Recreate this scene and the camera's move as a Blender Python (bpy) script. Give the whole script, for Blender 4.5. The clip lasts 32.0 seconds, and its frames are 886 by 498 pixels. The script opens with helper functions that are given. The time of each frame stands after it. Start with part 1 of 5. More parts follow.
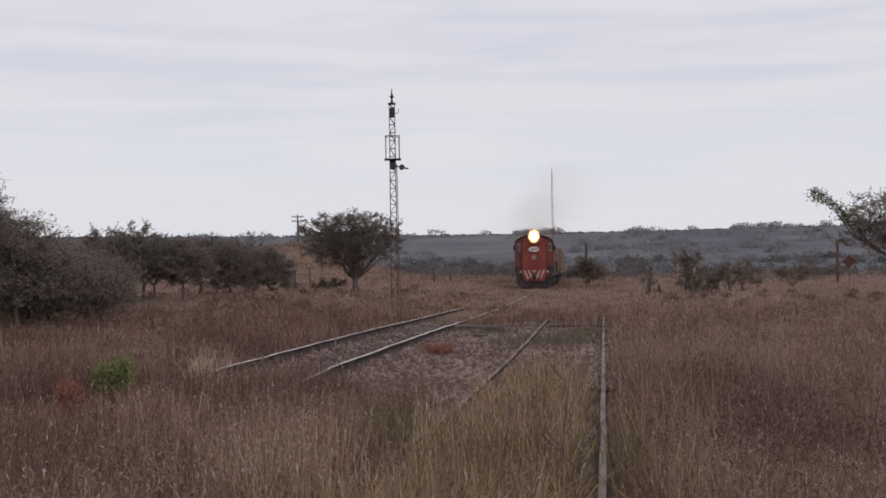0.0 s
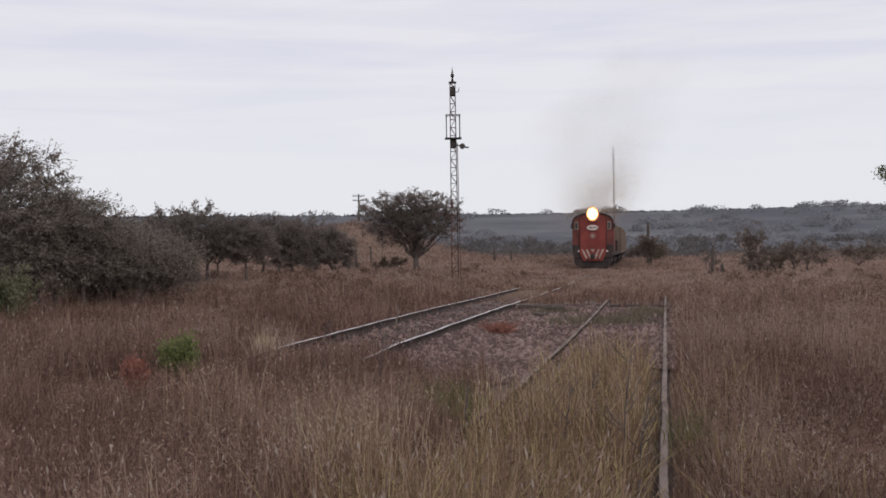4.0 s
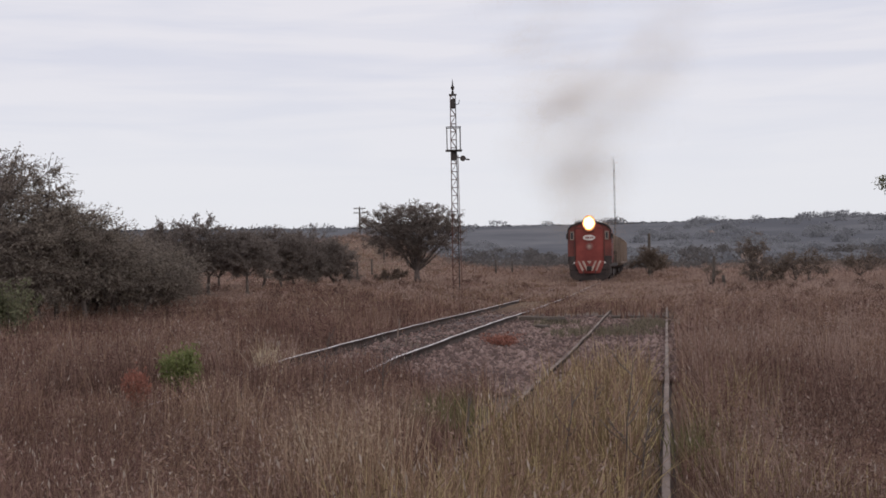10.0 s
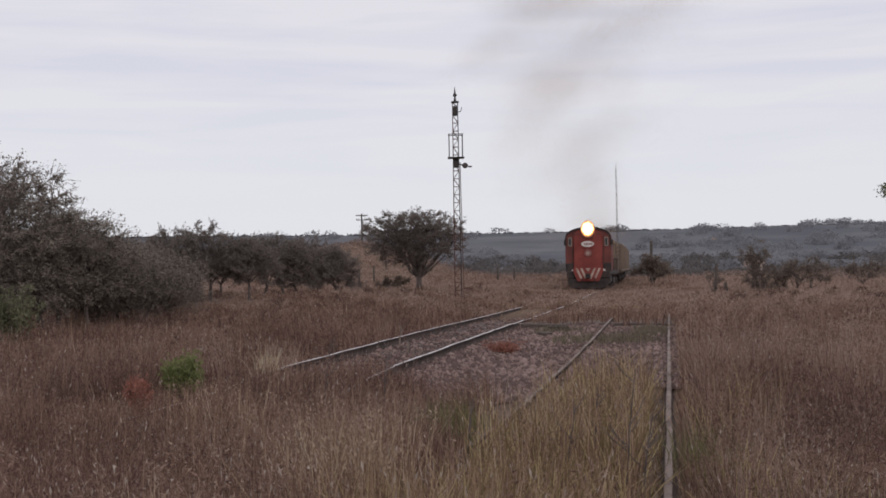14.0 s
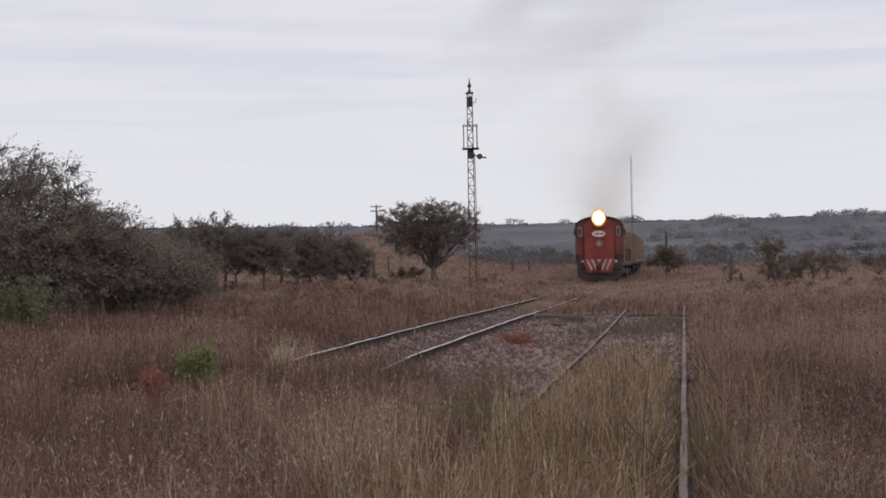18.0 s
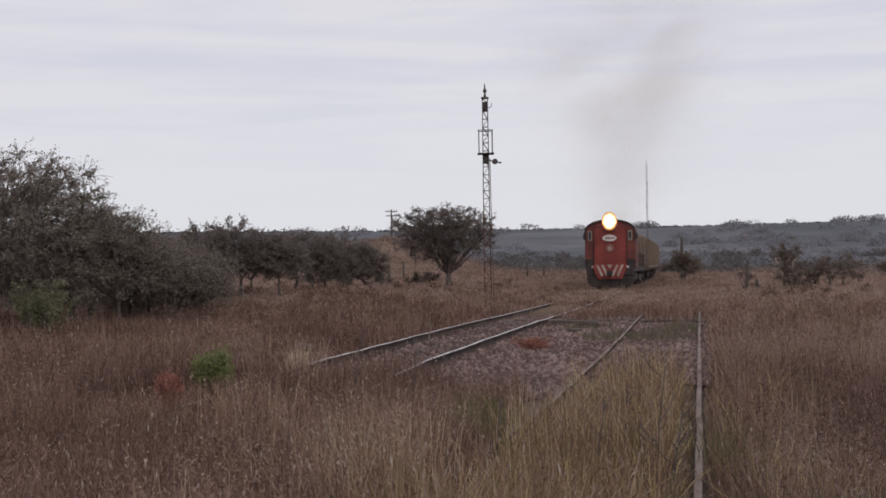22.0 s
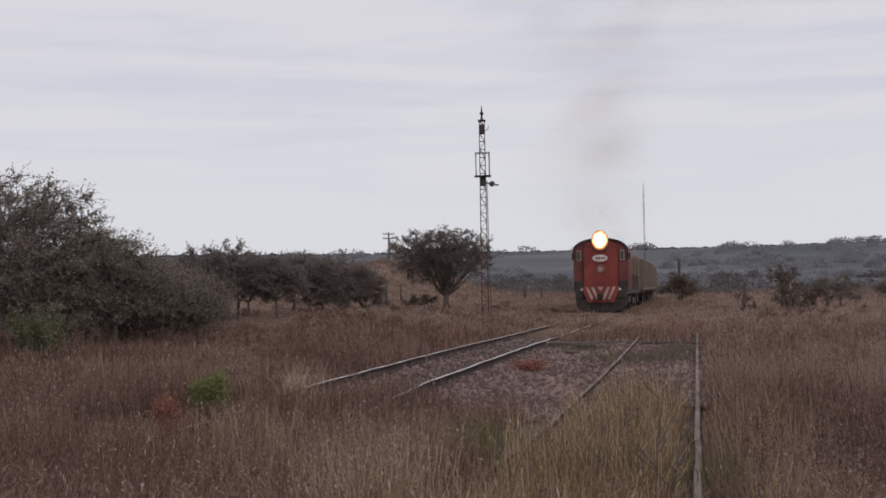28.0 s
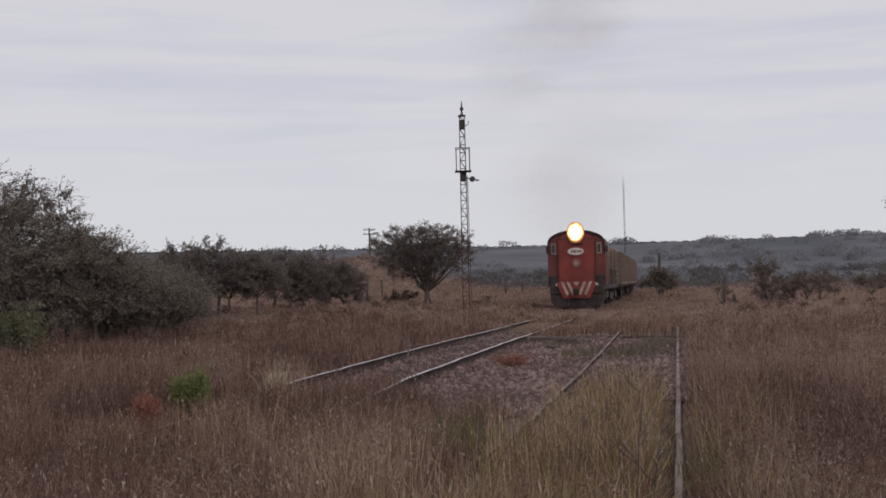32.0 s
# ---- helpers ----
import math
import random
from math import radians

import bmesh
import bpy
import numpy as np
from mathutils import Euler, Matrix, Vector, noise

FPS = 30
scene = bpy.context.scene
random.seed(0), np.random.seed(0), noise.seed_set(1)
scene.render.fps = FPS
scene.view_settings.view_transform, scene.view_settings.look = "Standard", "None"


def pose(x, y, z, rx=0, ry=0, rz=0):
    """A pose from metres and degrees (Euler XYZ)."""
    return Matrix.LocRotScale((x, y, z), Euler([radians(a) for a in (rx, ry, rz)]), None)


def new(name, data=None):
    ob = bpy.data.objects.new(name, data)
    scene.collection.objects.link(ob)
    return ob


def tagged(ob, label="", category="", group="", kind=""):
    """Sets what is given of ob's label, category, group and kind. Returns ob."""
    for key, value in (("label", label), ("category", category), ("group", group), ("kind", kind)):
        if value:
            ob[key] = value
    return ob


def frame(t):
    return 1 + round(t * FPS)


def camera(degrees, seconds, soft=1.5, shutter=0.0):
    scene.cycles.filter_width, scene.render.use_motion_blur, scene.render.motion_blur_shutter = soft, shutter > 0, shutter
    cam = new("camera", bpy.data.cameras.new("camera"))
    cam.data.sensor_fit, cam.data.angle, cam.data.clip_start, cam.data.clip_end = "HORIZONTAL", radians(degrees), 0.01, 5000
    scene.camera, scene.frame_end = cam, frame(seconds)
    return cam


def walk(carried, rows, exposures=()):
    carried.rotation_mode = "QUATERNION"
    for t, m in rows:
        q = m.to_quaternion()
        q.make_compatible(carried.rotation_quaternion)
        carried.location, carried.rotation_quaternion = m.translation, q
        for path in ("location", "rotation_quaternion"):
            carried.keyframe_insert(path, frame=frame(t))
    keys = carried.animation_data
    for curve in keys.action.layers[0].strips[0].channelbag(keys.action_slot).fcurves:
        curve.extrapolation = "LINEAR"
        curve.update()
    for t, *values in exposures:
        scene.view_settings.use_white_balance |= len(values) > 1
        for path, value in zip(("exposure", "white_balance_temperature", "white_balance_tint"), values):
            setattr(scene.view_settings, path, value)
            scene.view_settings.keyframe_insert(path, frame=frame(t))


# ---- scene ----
# The camera: held by hand on one spot beside the siding, it only turns.
cam = camera(40.0, 32.0, soft=1.7)
EYE = 1.75
PATH = [
    (0, -0.010, 0.289, 0.863),
    (0.5, 0.118, -0.013, 0.950),
    (1, 0.221, -0.650, 0.880),
    (1.5, 0.455, -1.093, 0.851),
    (2, 1.032, -0.844, 0.872),
    (2.5, 1.464, -0.395, 0.779),
    (3, 1.670, -0.070, 0.765),
    (3.5, 2.077, -0.294, 0.841),
    (4, 2.840, -0.654, 0.867),
    (4.5, 3.374, -0.570, 0.843),
    (6.5, 3.508, -0.325, 0.914),
    (7, 3.500, -0.048, 1.076),
    (7.5, 3.542, -0.162, 0.930),
    (8, 3.260, -0.254, 1.050),
    (8.5, 3.217, -0.063, 1.016),
    (9, 3.308, -0.130, 0.973),
    (9.5, 3.103, -0.174, 1.148),
    (10, 2.888, -0.082, 1.136),
    (10.5, 2.455, 0.177, 1.120),
    (11, 2.215, 0.198, 1.204),
    (11.5, 2.426, -0.040, 1.159),
    (12, 2.735, 0.206, 1.209),
    (12.5, 3.296, 0.402, 1.115),
    (13, 3.307, 0.351, 1.072),
    (13.5, 2.970, 0.236, 1.075),
    (15.5, 3.493, 0.357, 1.076),
    (16, 3.967, 0.227, 1.145),
    (16.5, 4.385, 0.278, 1.135),
    (17, 4.019, 0.105, 1.201),
    (17.5, 3.609, -0.088, 1.062),
    (18, 3.673, -0.154, 1.098),
    (18.5, 3.766, -0.136, 1.153),
    (19, 3.547, -0.125, 1.062),
    (19.5, 3.545, 0.193, 1.084),
    (20, 3.627, 0.251, 0.810),
    (20.5, 3.053, 0.410, 0.954),
    (21, 2.877, 0.663, 1.088),
    (21.5, 3.538, 0.644, 1.065),
    (22, 4.376, 0.089, 0.934),
    (22.5, 4.331, -0.068, 0.991),
    (23, 4.145, -0.102, 1.149),
    (23.5, 4.414, 0.152, 1.166),
    (24, 4.771, 0.334, 1.076),
    (24.5, 4.936, 0.626, 1.034),
    (26.5, 4.403, 0.737, 1.090),
    (27, 4.260, 0.729, 1.120),
    (27.5, 4.413, 0.740, 1.087),
    (28, 4.253, 1.143, 1.100),
    (28.5, 4.068, 1.369, 1.012),
    (29, 4.303, 1.504, 1.108),
    (29.5, 4.314, 1.304, 1.309),
    (30, 4.025, 1.048, 1.304),
    (30.5, 3.854, 1.036, 1.376),
    (31, 3.547, 1.099, 1.395),
    (31.5, 3.329, 0.972, 1.407),
    (32, 3.354, 0.908, 1.441),
]

EXPOSURES = [(t, e, 6500, 13.5) for t, e in ((0.0, -0.05), (3.0, 0.06), (9.0, 0.06), (16.0, -0.02), (20.0, 0.04), (21.0, 0.03), (22.0, -0.06), (23.0, 0.02), (24.5, 0.04), (28.0, -0.13), (32.0, -0.21))]
walk(cam, [(t, pose(0, 0, EYE, 90 + pitch, roll, yaw)) for t, yaw, pitch, roll in PATH], EXPOSURES)

# ---- light: overcast sky in long flat streaks, a weak veiled sun ----
SUN_HEIGHT, SUN_TURN = 38.0, 150.0


def make_world():
    w = bpy.data.worlds.new("overcast_sky")
    scene.world = w
    w.use_nodes = True
    nt = w.node_tree
    nt.nodes.clear()
    N = nt.nodes.new
    out, bg = N("ShaderNodeOutputWorld"), N("ShaderNodeBackground")
    sky = N("ShaderNodeTexSky")
    sky.sky_type = "NISHITA"
    sky.sun_disc = False
    sky.sun_elevation, sky.sun_rotation = radians(SUN_HEIGHT), radians(SUN_TURN)
    dim = N("ShaderNodeVectorMath")
    dim.operation = "SCALE"
    dim.inputs["Scale"].default_value = 0.08
    nt.links.new(sky.outputs[0], dim.inputs[0])
    co = N("ShaderNodeTexCoord")
    sep = N("ShaderNodeSeparateXYZ")
    nt.links.new(co.outputs["Generated"], sep.inputs[0])
    # cloud streaks: a noise much longer sideways than in height
    maps = N("ShaderNodeMapping")
    maps.inputs["Scale"].default_value = (3.0, 3.0, 34.0)
    maps.inputs["Location"].default_value = (1.3, 0.4, 0.0)
    nt.links.new(co.outputs["Generated"], maps.inputs[0])
    n1 = N("ShaderNodeTexNoise")
    n1.inputs["Scale"].default_value, n1.inputs["Detail"].default_value, n1.inputs["Roughness"].default_value = 1.6, 4.0, 0.5
    n1.inputs["Distortion"].default_value = 0.4
    nt.links.new(maps.outputs[0], n1.inputs["Vector"])
    ramp = N("ShaderNodeValToRGB")
    e = ramp.color_ramp.elements
    e[0].position, e[0].color = 0.34, (0.685, 0.705, 0.775, 1)
    e[1].position, e[1].color = 0.60, (0.772, 0.774, 0.811, 1)
    nt.links.new(n1.outputs["Fac"], ramp.inputs[0])
    # a paler, calmer veil near the horizon
    low = N("ShaderNodeMapRange")
    low.inputs["From Min"].default_value, low.inputs["From Max"].default_value = 0.03, 0.15
    nt.links.new(sep.outputs["Z"], low.inputs["Value"])
    veil = N("ShaderNodeMix")
    veil.data_type = "RGBA"
    veil.inputs["A"].default_value = (0.765, 0.79, 0.825, 1)
    nt.links.new(low.outputs[0], veil.inputs["Factor"])
    nt.links.new(ramp.outputs[0], veil.inputs["B"])
    mix = N("ShaderNodeMix")
    mix.data_type = "RGBA"
    mix.inputs["Factor"].default_value = 0.94
    nt.links.new(dim.outputs[0], mix.inputs["A"])
    nt.links.new(veil.outputs["Result"], mix.inputs["B"])
    nt.links.new(mix.outputs["Result"], bg.inputs["Color"])
    bg.inputs["Strength"].default_value = 1.0
    nt.links.new(bg.outputs[0], out.inputs[0])


make_world()
sun = new("sun", bpy.data.lights.new("sun", "SUN"))
sun.data.energy, sun.data.angle, sun.data.color = 0.7, radians(25), (1.0, 0.95, 0.88)
sun.matrix_world = pose(0, 0, 60, 90 - SUN_HEIGHT, 0, 180 - SUN_TURN)

# ---- materials ----


def mat(name, c1, c2, scale=3.0, rough=0.8, metal=0.0, bump=0.2, fine=40.0, c3=None, island=0.0, random_ob=0.0, stretch=(1, 1, 1), sheen=0.5, thin=0.0):
    """Two noises, coarse patches and fine grain, over two or three base colours."""
    m = bpy.data.materials.new(name)
    m.use_nodes = True
    nt = m.node_tree
    N, L = nt.nodes.new, nt.links.new
    b = nt.nodes["Principled BSDF"]
    co, mp = N("ShaderNodeTexCoord"), N("ShaderNodeMapping")
    mp.inputs["Scale"].default_value = stretch
    L(co.outputs["Object"], mp.inputs[0])
    big, small = N("ShaderNodeTexNoise"), N("ShaderNodeTexNoise")
    big.inputs["Scale"].default_value, big.inputs["Detail"].default_value = scale, 5
    small.inputs["Scale"].default_value, small.inputs["Detail"].default_value = fine, 3
    L(mp.outputs[0], big.inputs["Vector"]), L(mp.outputs[0], small.inputs["Vector"])
    ramp = N("ShaderNodeValToRGB")
    ramp.color_ramp.elements[0].position, ramp.color_ramp.elements[1].position = 0.35, 0.65
    ramp.color_ramp.elements[0].color, ramp.color_ramp.elements[1].color = (*c1, 1), (*c2, 1)
    if c3:
        e = ramp.color_ramp.elements.new(0.9)
        e.color = (*c3, 1)
    add = N("ShaderNodeMath")
    add.operation = "MULTIPLY_ADD"
    add.inputs[1].default_value, add.inputs[2].default_value = 0.35, -0.175
    L(small.outputs["Fac"], add.inputs[0])
    tot = N("ShaderNodeMath")
    L(big.outputs["Fac"], tot.inputs[0]), L(add.outputs[0], tot.inputs[1])
    last = tot
    for amount, node, socket in ((island, "ShaderNodeNewGeometry", "Random Per Island"), (random_ob, "ShaderNodeObjectInfo", "Random")):
        if amount:
            g, ma, su = N(node), N("ShaderNodeMath"), N("ShaderNodeMath")
            ma.operation = "MULTIPLY_ADD"
            ma.inputs[1].default_value, ma.inputs[2].default_value = amount, -amount / 2
            L(g.outputs[socket], ma.inputs[0])
            L(last.outputs[0], su.inputs[0]), L(ma.outputs[0], su.inputs[1])
            last = su
    L(last.outputs[0], ramp.inputs[0])
    L(ramp.outputs[0], b.inputs["Base Color"])
    b.inputs["Roughness"].default_value, b.inputs["Metallic"].default_value = rough, metal
    b.inputs["Specular IOR Level"].default_value = sheen
    if bump:
        bp = N("ShaderNodeBump")
        bp.inputs["Strength"].default_value, bp.inputs["Distance"].default_value = bump, 0.02
        L(small.outputs["Fac"], bp.inputs["Height"])
        L(bp.outputs[0], b.inputs["Normal"])
    if thin:                                # light passes through thin blades and leaves
        tr, mx = N("ShaderNodeBsdfTranslucent"), N("ShaderNodeMixShader")
        L(ramp.outputs[0], tr.inputs["Color"])
        mx.inputs[0].default_value = thin
        L(b.outputs[0], mx.inputs[1]), L(tr.outputs[0], mx.inputs[2])
        L(mx.outputs[0], nt.nodes["Material Output"].inputs["Surface"])
    return m


# Rusty steel, with the shadow below the rail head darkened into it.
RAILSTEEL = mat("weathered_shaded_rail", (0.040, 0.029, 0.026), (0.082, 0.060, 0.052), 2.0, 0.85, 0.0, 0.3, 60, sheen=0.2)
# Worn steel, with the sky's white glints painted into its pale patches.
RAILTOP = mat("glinting_running_surface", (0.36, 0.31, 0.295), (0.62, 0.58, 0.57), 1.4, 0.40, 0.25, 0.08, 9, c3=(0.78, 0.74, 0.73))
RAILOLD = mat("dull_rail_top", (0.125, 0.092, 0.079), (0.275, 0.225, 0.198), 0.9, 0.92, 0.0, 0.5, 9, sheen=0.15)
SLEEPERWOOD = mat("old_sleeper_wood", (0.035, 0.026, 0.022), (0.11, 0.085, 0.07), 5.0, 0.95, 0, 0.6, 40, random_ob=0.3, stretch=(1, 6, 6))
STONE = mat("pink_ballast", (0.092, 0.058, 0.050), (0.180, 0.115, 0.101), 0.5, 0.9, 0, 0.4, 25, c3=(0.27, 0.19, 0.168), island=0.9)
GRAVELBED = mat("dusty_gravel", (0.075, 0.050, 0.038), (0.160, 0.112, 0.086), 0.9, 0.95, 0, 0.8, 18)
DULLGREEN = mat("dull_green_grass", (0.105, 0.098, 0.045), (0.185, 0.175, 0.085), 0.6, 0.85, 0, 0, 5, c3=(0.24, 0.22, 0.12), island=0.6, sheen=0.1, thin=0.4)
TANHEAD = mat("tan_feathery_head", (0.29, 0.205, 0.146), (0.47, 0.355, 0.265), 0.5, 0.9, 0, 0, 5, island=0.9, sheen=0.1, thin=0.4)
BARK = mat("grey_bark", (0.085, 0.066, 0.058), (0.165, 0.132, 0.116), 4, 0.95, 0, 0.6, 30)
# Olive leaf colour raised to lighten the shade inside the crowns.
LEAFDARK = mat("lifted_olive_leaf", (0.236, 0.197, 0.170), (0.312, 0.270, 0.222), 0.35, 0.8, 0, 0, 6, c3=(0.32, 0.297, 0.22), island=0.12, sheen=0.05, thin=0.45)
# Darker copy of the olive leaf: its crown shade is lifted less.
LEAFDUSK = mat("darker_thorn_leaf", (0.185, 0.154, 0.138), (0.260, 0.222, 0.196), 0.35, 0.8, 0, 0, 6, c3=(0.28, 0.25, 0.21), island=0.14, sheen=0.05, thin=0.6)
LEAFGREY = mat("dry_grey_leaf", (0.155, 0.118, 0.094), (0.235, 0.185, 0.148), 0.6, 0.8, 0, 0, 6, island=0.4, sheen=0.1, thin=0.4)
LEAFPALE = mat("pale_olive_leaf", (0.125, 0.128, 0.075), (0.22, 0.220, 0.135), 0.8, 0.75, 0, 0, 6, island=0.5, sheen=0.2, thin=0.35)
GREENWEED = mat("fresh_green_weed", (0.150, 0.172, 0.066), (0.250, 0.272, 0.112), 1.0, 0.7, 0, 0, 8, island=0.4, sheen=0.15, thin=0.5)
REDWEED = mat("rust_red_weed", (0.27, 0.115, 0.085), (0.40, 0.185, 0.14), 1.0, 0.8, 0, 0, 8, island=0.5, sheen=0.2, thin=0.4)
MAROON = mat("maroon_dry_weed", (0.115, 0.066, 0.056), (0.235, 0.140, 0.116), 0.5, 0.9, 0, 0, 5, c3=(0.36, 0.235, 0.195), island=0.8, sheen=0.1, thin=0.4)
BROWN = mat("brown_dry_grass", (0.165, 0.102, 0.076), (0.29, 0.188, 0.138), 0.5, 0.9, 0, 0, 5, c3=(0.39, 0.27, 0.20), island=0.7, sheen=0.1, thin=0.4)
STRAW = mat("straw_grass", (0.245, 0.158, 0.107), (0.425, 0.292, 0.207), 0.5, 0.85, 0, 0, 5, c3=(0.52, 0.41, 0.30), island=0.6, sheen=0.15, thin=0.4)
OLIVE = mat("yellow_green_grass", (0.165, 0.120, 0.062), (0.405, 0.312, 0.168), 0.5, 0.85, 0, 0, 5, c3=(0.50, 0.40, 0.22), island=1.0, sheen=0.15, thin=0.4)
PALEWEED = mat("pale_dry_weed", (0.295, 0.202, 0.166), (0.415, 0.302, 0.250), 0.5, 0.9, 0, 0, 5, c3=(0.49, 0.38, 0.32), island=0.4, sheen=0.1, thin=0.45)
PALESTRAW = mat("bleached_straw", (0.45, 0.365, 0.25), (0.64, 0.54, 0.39), 0.5, 0.9, 0, 0, 5, island=0.4, sheen=0.1, thin=0.4)
UMBER = mat("umber_weed", (0.105, 0.064, 0.052), (0.19, 0.122, 0.098), 0.5, 0.9, 0, 0, 5, c3=(0.27, 0.185, 0.15), island=0.6, sheen=0.1, thin=0.4)
SEED = mat("pale_seed_head", (0.32, 0.255, 0.215), (0.50, 0.42, 0.36), 0.5, 0.9, 0, 0, 5, island=0.5, sheen=0.1, thin=0.3)
IRON = mat("weathered_iron", (0.030, 0.026, 0.026), (0.075, 0.062, 0.058), 3, 0.7, 0.3, 0.2, 40)
RUSTIRON = mat("rusty_red_iron", (0.075, 0.038, 0.030), (0.15, 0.075, 0.058), 2.0, 0.8, 0.2, 0.3, 40)
TIMBER = mat("grey_timber", (0.05, 0.04, 0.033), (0.12, 0.10, 0.085), 3, 0.9, 0, 0.5, 30)
LOCORED = mat("faded_red_paint", (0.170, 0.036, 0.030), (0.245, 0.054, 0.044), 0.9, 0.6, 0, 0.08, 12, sheen=0.25)
LOCODARK = mat("dirty_red_paint", (0.110, 0.036, 0.031), (0.185, 0.055, 0.045), 1.0, 0.65, 0, 0.1, 12, sheen=0.25)
GRIME = mat("oily_black_iron", (0.022, 0.015, 0.014), (0.054, 0.037, 0.033), 2.5, 0.7, 0.2, 0.3, 20)
WHITE = mat("chalky_white_paint", (0.50, 0.46, 0.43), (0.70, 0.66, 0.62), 3, 0.7, 0, 0.1, 20)
LETTERING = mat("dark_lettering", (0.16, 0.06, 0.05), (0.25, 0.10, 0.09), 3, 0.7, 0, 0, 20)
FRAMEPAINT = mat("grimy_cream_frame", (0.15, 0.11, 0.09), (0.28, 0.215, 0.18), 3, 0.7, 0, 0.1, 20)
MUD = mat("dark_track_dirt", (0.060, 0.040, 0.037), (0.115, 0.080, 0.073), 1.2, 0.95, 0, 0.8, 14)
STRIPE = mat("ivory_stripe_paint", (0.29, 0.20, 0.165), (0.46, 0.36, 0.30), 3, 0.7, 0, 0.1, 20)
GREYWEED = mat("grey_green_weed", (0.130, 0.110, 0.078), (0.21, 0.182, 0.130), 0.8, 0.8, 0, 0, 6, island=0.5, sheen=0.1, thin=0.4)
WINDOWGLASS = mat("dark_cab_glass", (0.02, 0.02, 0.022), (0.04, 0.04, 0.045), 2, 0.12, 0, 0, 20)
TAN = mat("dusty_tan_wagon", (0.205, 0.153, 0.122), (0.320, 0.248, 0.194), 0.55, 0.8, 0, 0.2, 8, c3=(0.19, 0.128, 0.10))
TANDARK = mat("darker_wagon_rib", (0.120, 0.085, 0.066), (0.195, 0.143, 0.110), 1.0, 0.85, 0, 0.2, 8)
SIGNRED = mat("dark_red_sign", (0.085, 0.034, 0.034), (0.120, 0.046, 0.044), 2, 0.7, 0, 0, 20, sheen=0.2)
SOOT = mat("brown_soot", (0.46, 0.31, 0.175), (0.54, 0.375, 0.22), 0.4, 1.0, 0, 0, 4, sheen=0.0, thin=0.5)
SCRUB = mat("dull_dry_scrub", (0.175, 0.135, 0.118), (0.275, 0.215, 0.186), 0.05, 0.95, 0, 0, 0.8, island=0.5, sheen=0.0, thin=0.5)
VALLEY = mat("valley_scrub", (0.132, 0.120, 0.116), (0.185, 0.170, 0.163), 0.05, 0.95, 0, 0, 0.8, island=0.25, sheen=0.0, thin=0.5)
# Distance haze is mixed into the next two leaf colours as blue-grey.
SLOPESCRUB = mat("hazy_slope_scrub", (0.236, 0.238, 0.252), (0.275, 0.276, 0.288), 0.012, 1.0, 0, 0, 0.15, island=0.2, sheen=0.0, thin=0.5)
WOODS = mat("hazy_far_woods", (0.098, 0.102, 0.116), (0.138, 0.141, 0.155), 0.012, 1.0, 0, 0, 0.15, island=0.25, sheen=0.0, thin=0.5)


def headlight_mat():
    """A lit lamp: white in the middle, its glare painted as amber towards the rim."""
    m = bpy.data.materials.new("lit_headlight")
    m.use_nodes = True
    nt = m.node_tree
    N, L = nt.nodes.new, nt.links.new
    b = nt.nodes["Principled BSDF"]
    co, mp, ln, rp, st = N("ShaderNodeTexCoord"), N("ShaderNodeMapping"), N("ShaderNodeVectorMath"), N("ShaderNodeValToRGB"), N("ShaderNodeMapRange")
    mp.inputs["Scale"].default_value = (1 / 0.50, 0, 1 / 0.60)
    mp.inputs["Location"].default_value = (0, 0, -4.15 / 0.60)
    no = N("ShaderNodeTexNoise")
    no.inputs["Scale"].default_value = 5.0
    ad = N("ShaderNodeMath")
    ad.operation = "MULTIPLY_ADD"
    ad.inputs[1].default_value = 0.35
    L(co.outputs["Object"], mp.inputs[0]), L(mp.outputs[0], ln.inputs[0]), L(co.outputs["Object"], no.inputs["Vector"])
    ln.operation = "LENGTH"
    L(no.outputs["Fac"], ad.inputs[0]), L(ln.outputs["Value"], ad.inputs[2])
    e = rp.color_ramp.elements
    e[0].position, e[0].color = 0.55, (1.0, 0.90, 0.62, 1)
    e[1].position, e[1].color = 1.0, (0.75, 0.26, 0.07, 1)
    mid = e.new(0.78)
    mid.color = (1.0, 0.62, 0.18, 1)
    L(ad.outputs[0], rp.inputs[0])
    st.inputs["From Min"].default_value, st.inputs["From Max"].default_value = 0.62, 1.08
    st.inputs["To Min"].default_value, st.inputs["To Max"].default_value = 9.0, 0.35
    st.interpolation_type = "SMOOTHSTEP"
    L(ad.outputs[0], st.inputs["Value"])
    b.inputs["Base Color"].default_value = (0.5, 0.3, 0.2, 1)
    L(rp.outputs[0], b.inputs["Emission Color"]), L(st.outputs[0], b.inputs["Emission Strength"])
    return m


HEADLIGHT = headlight_mat()


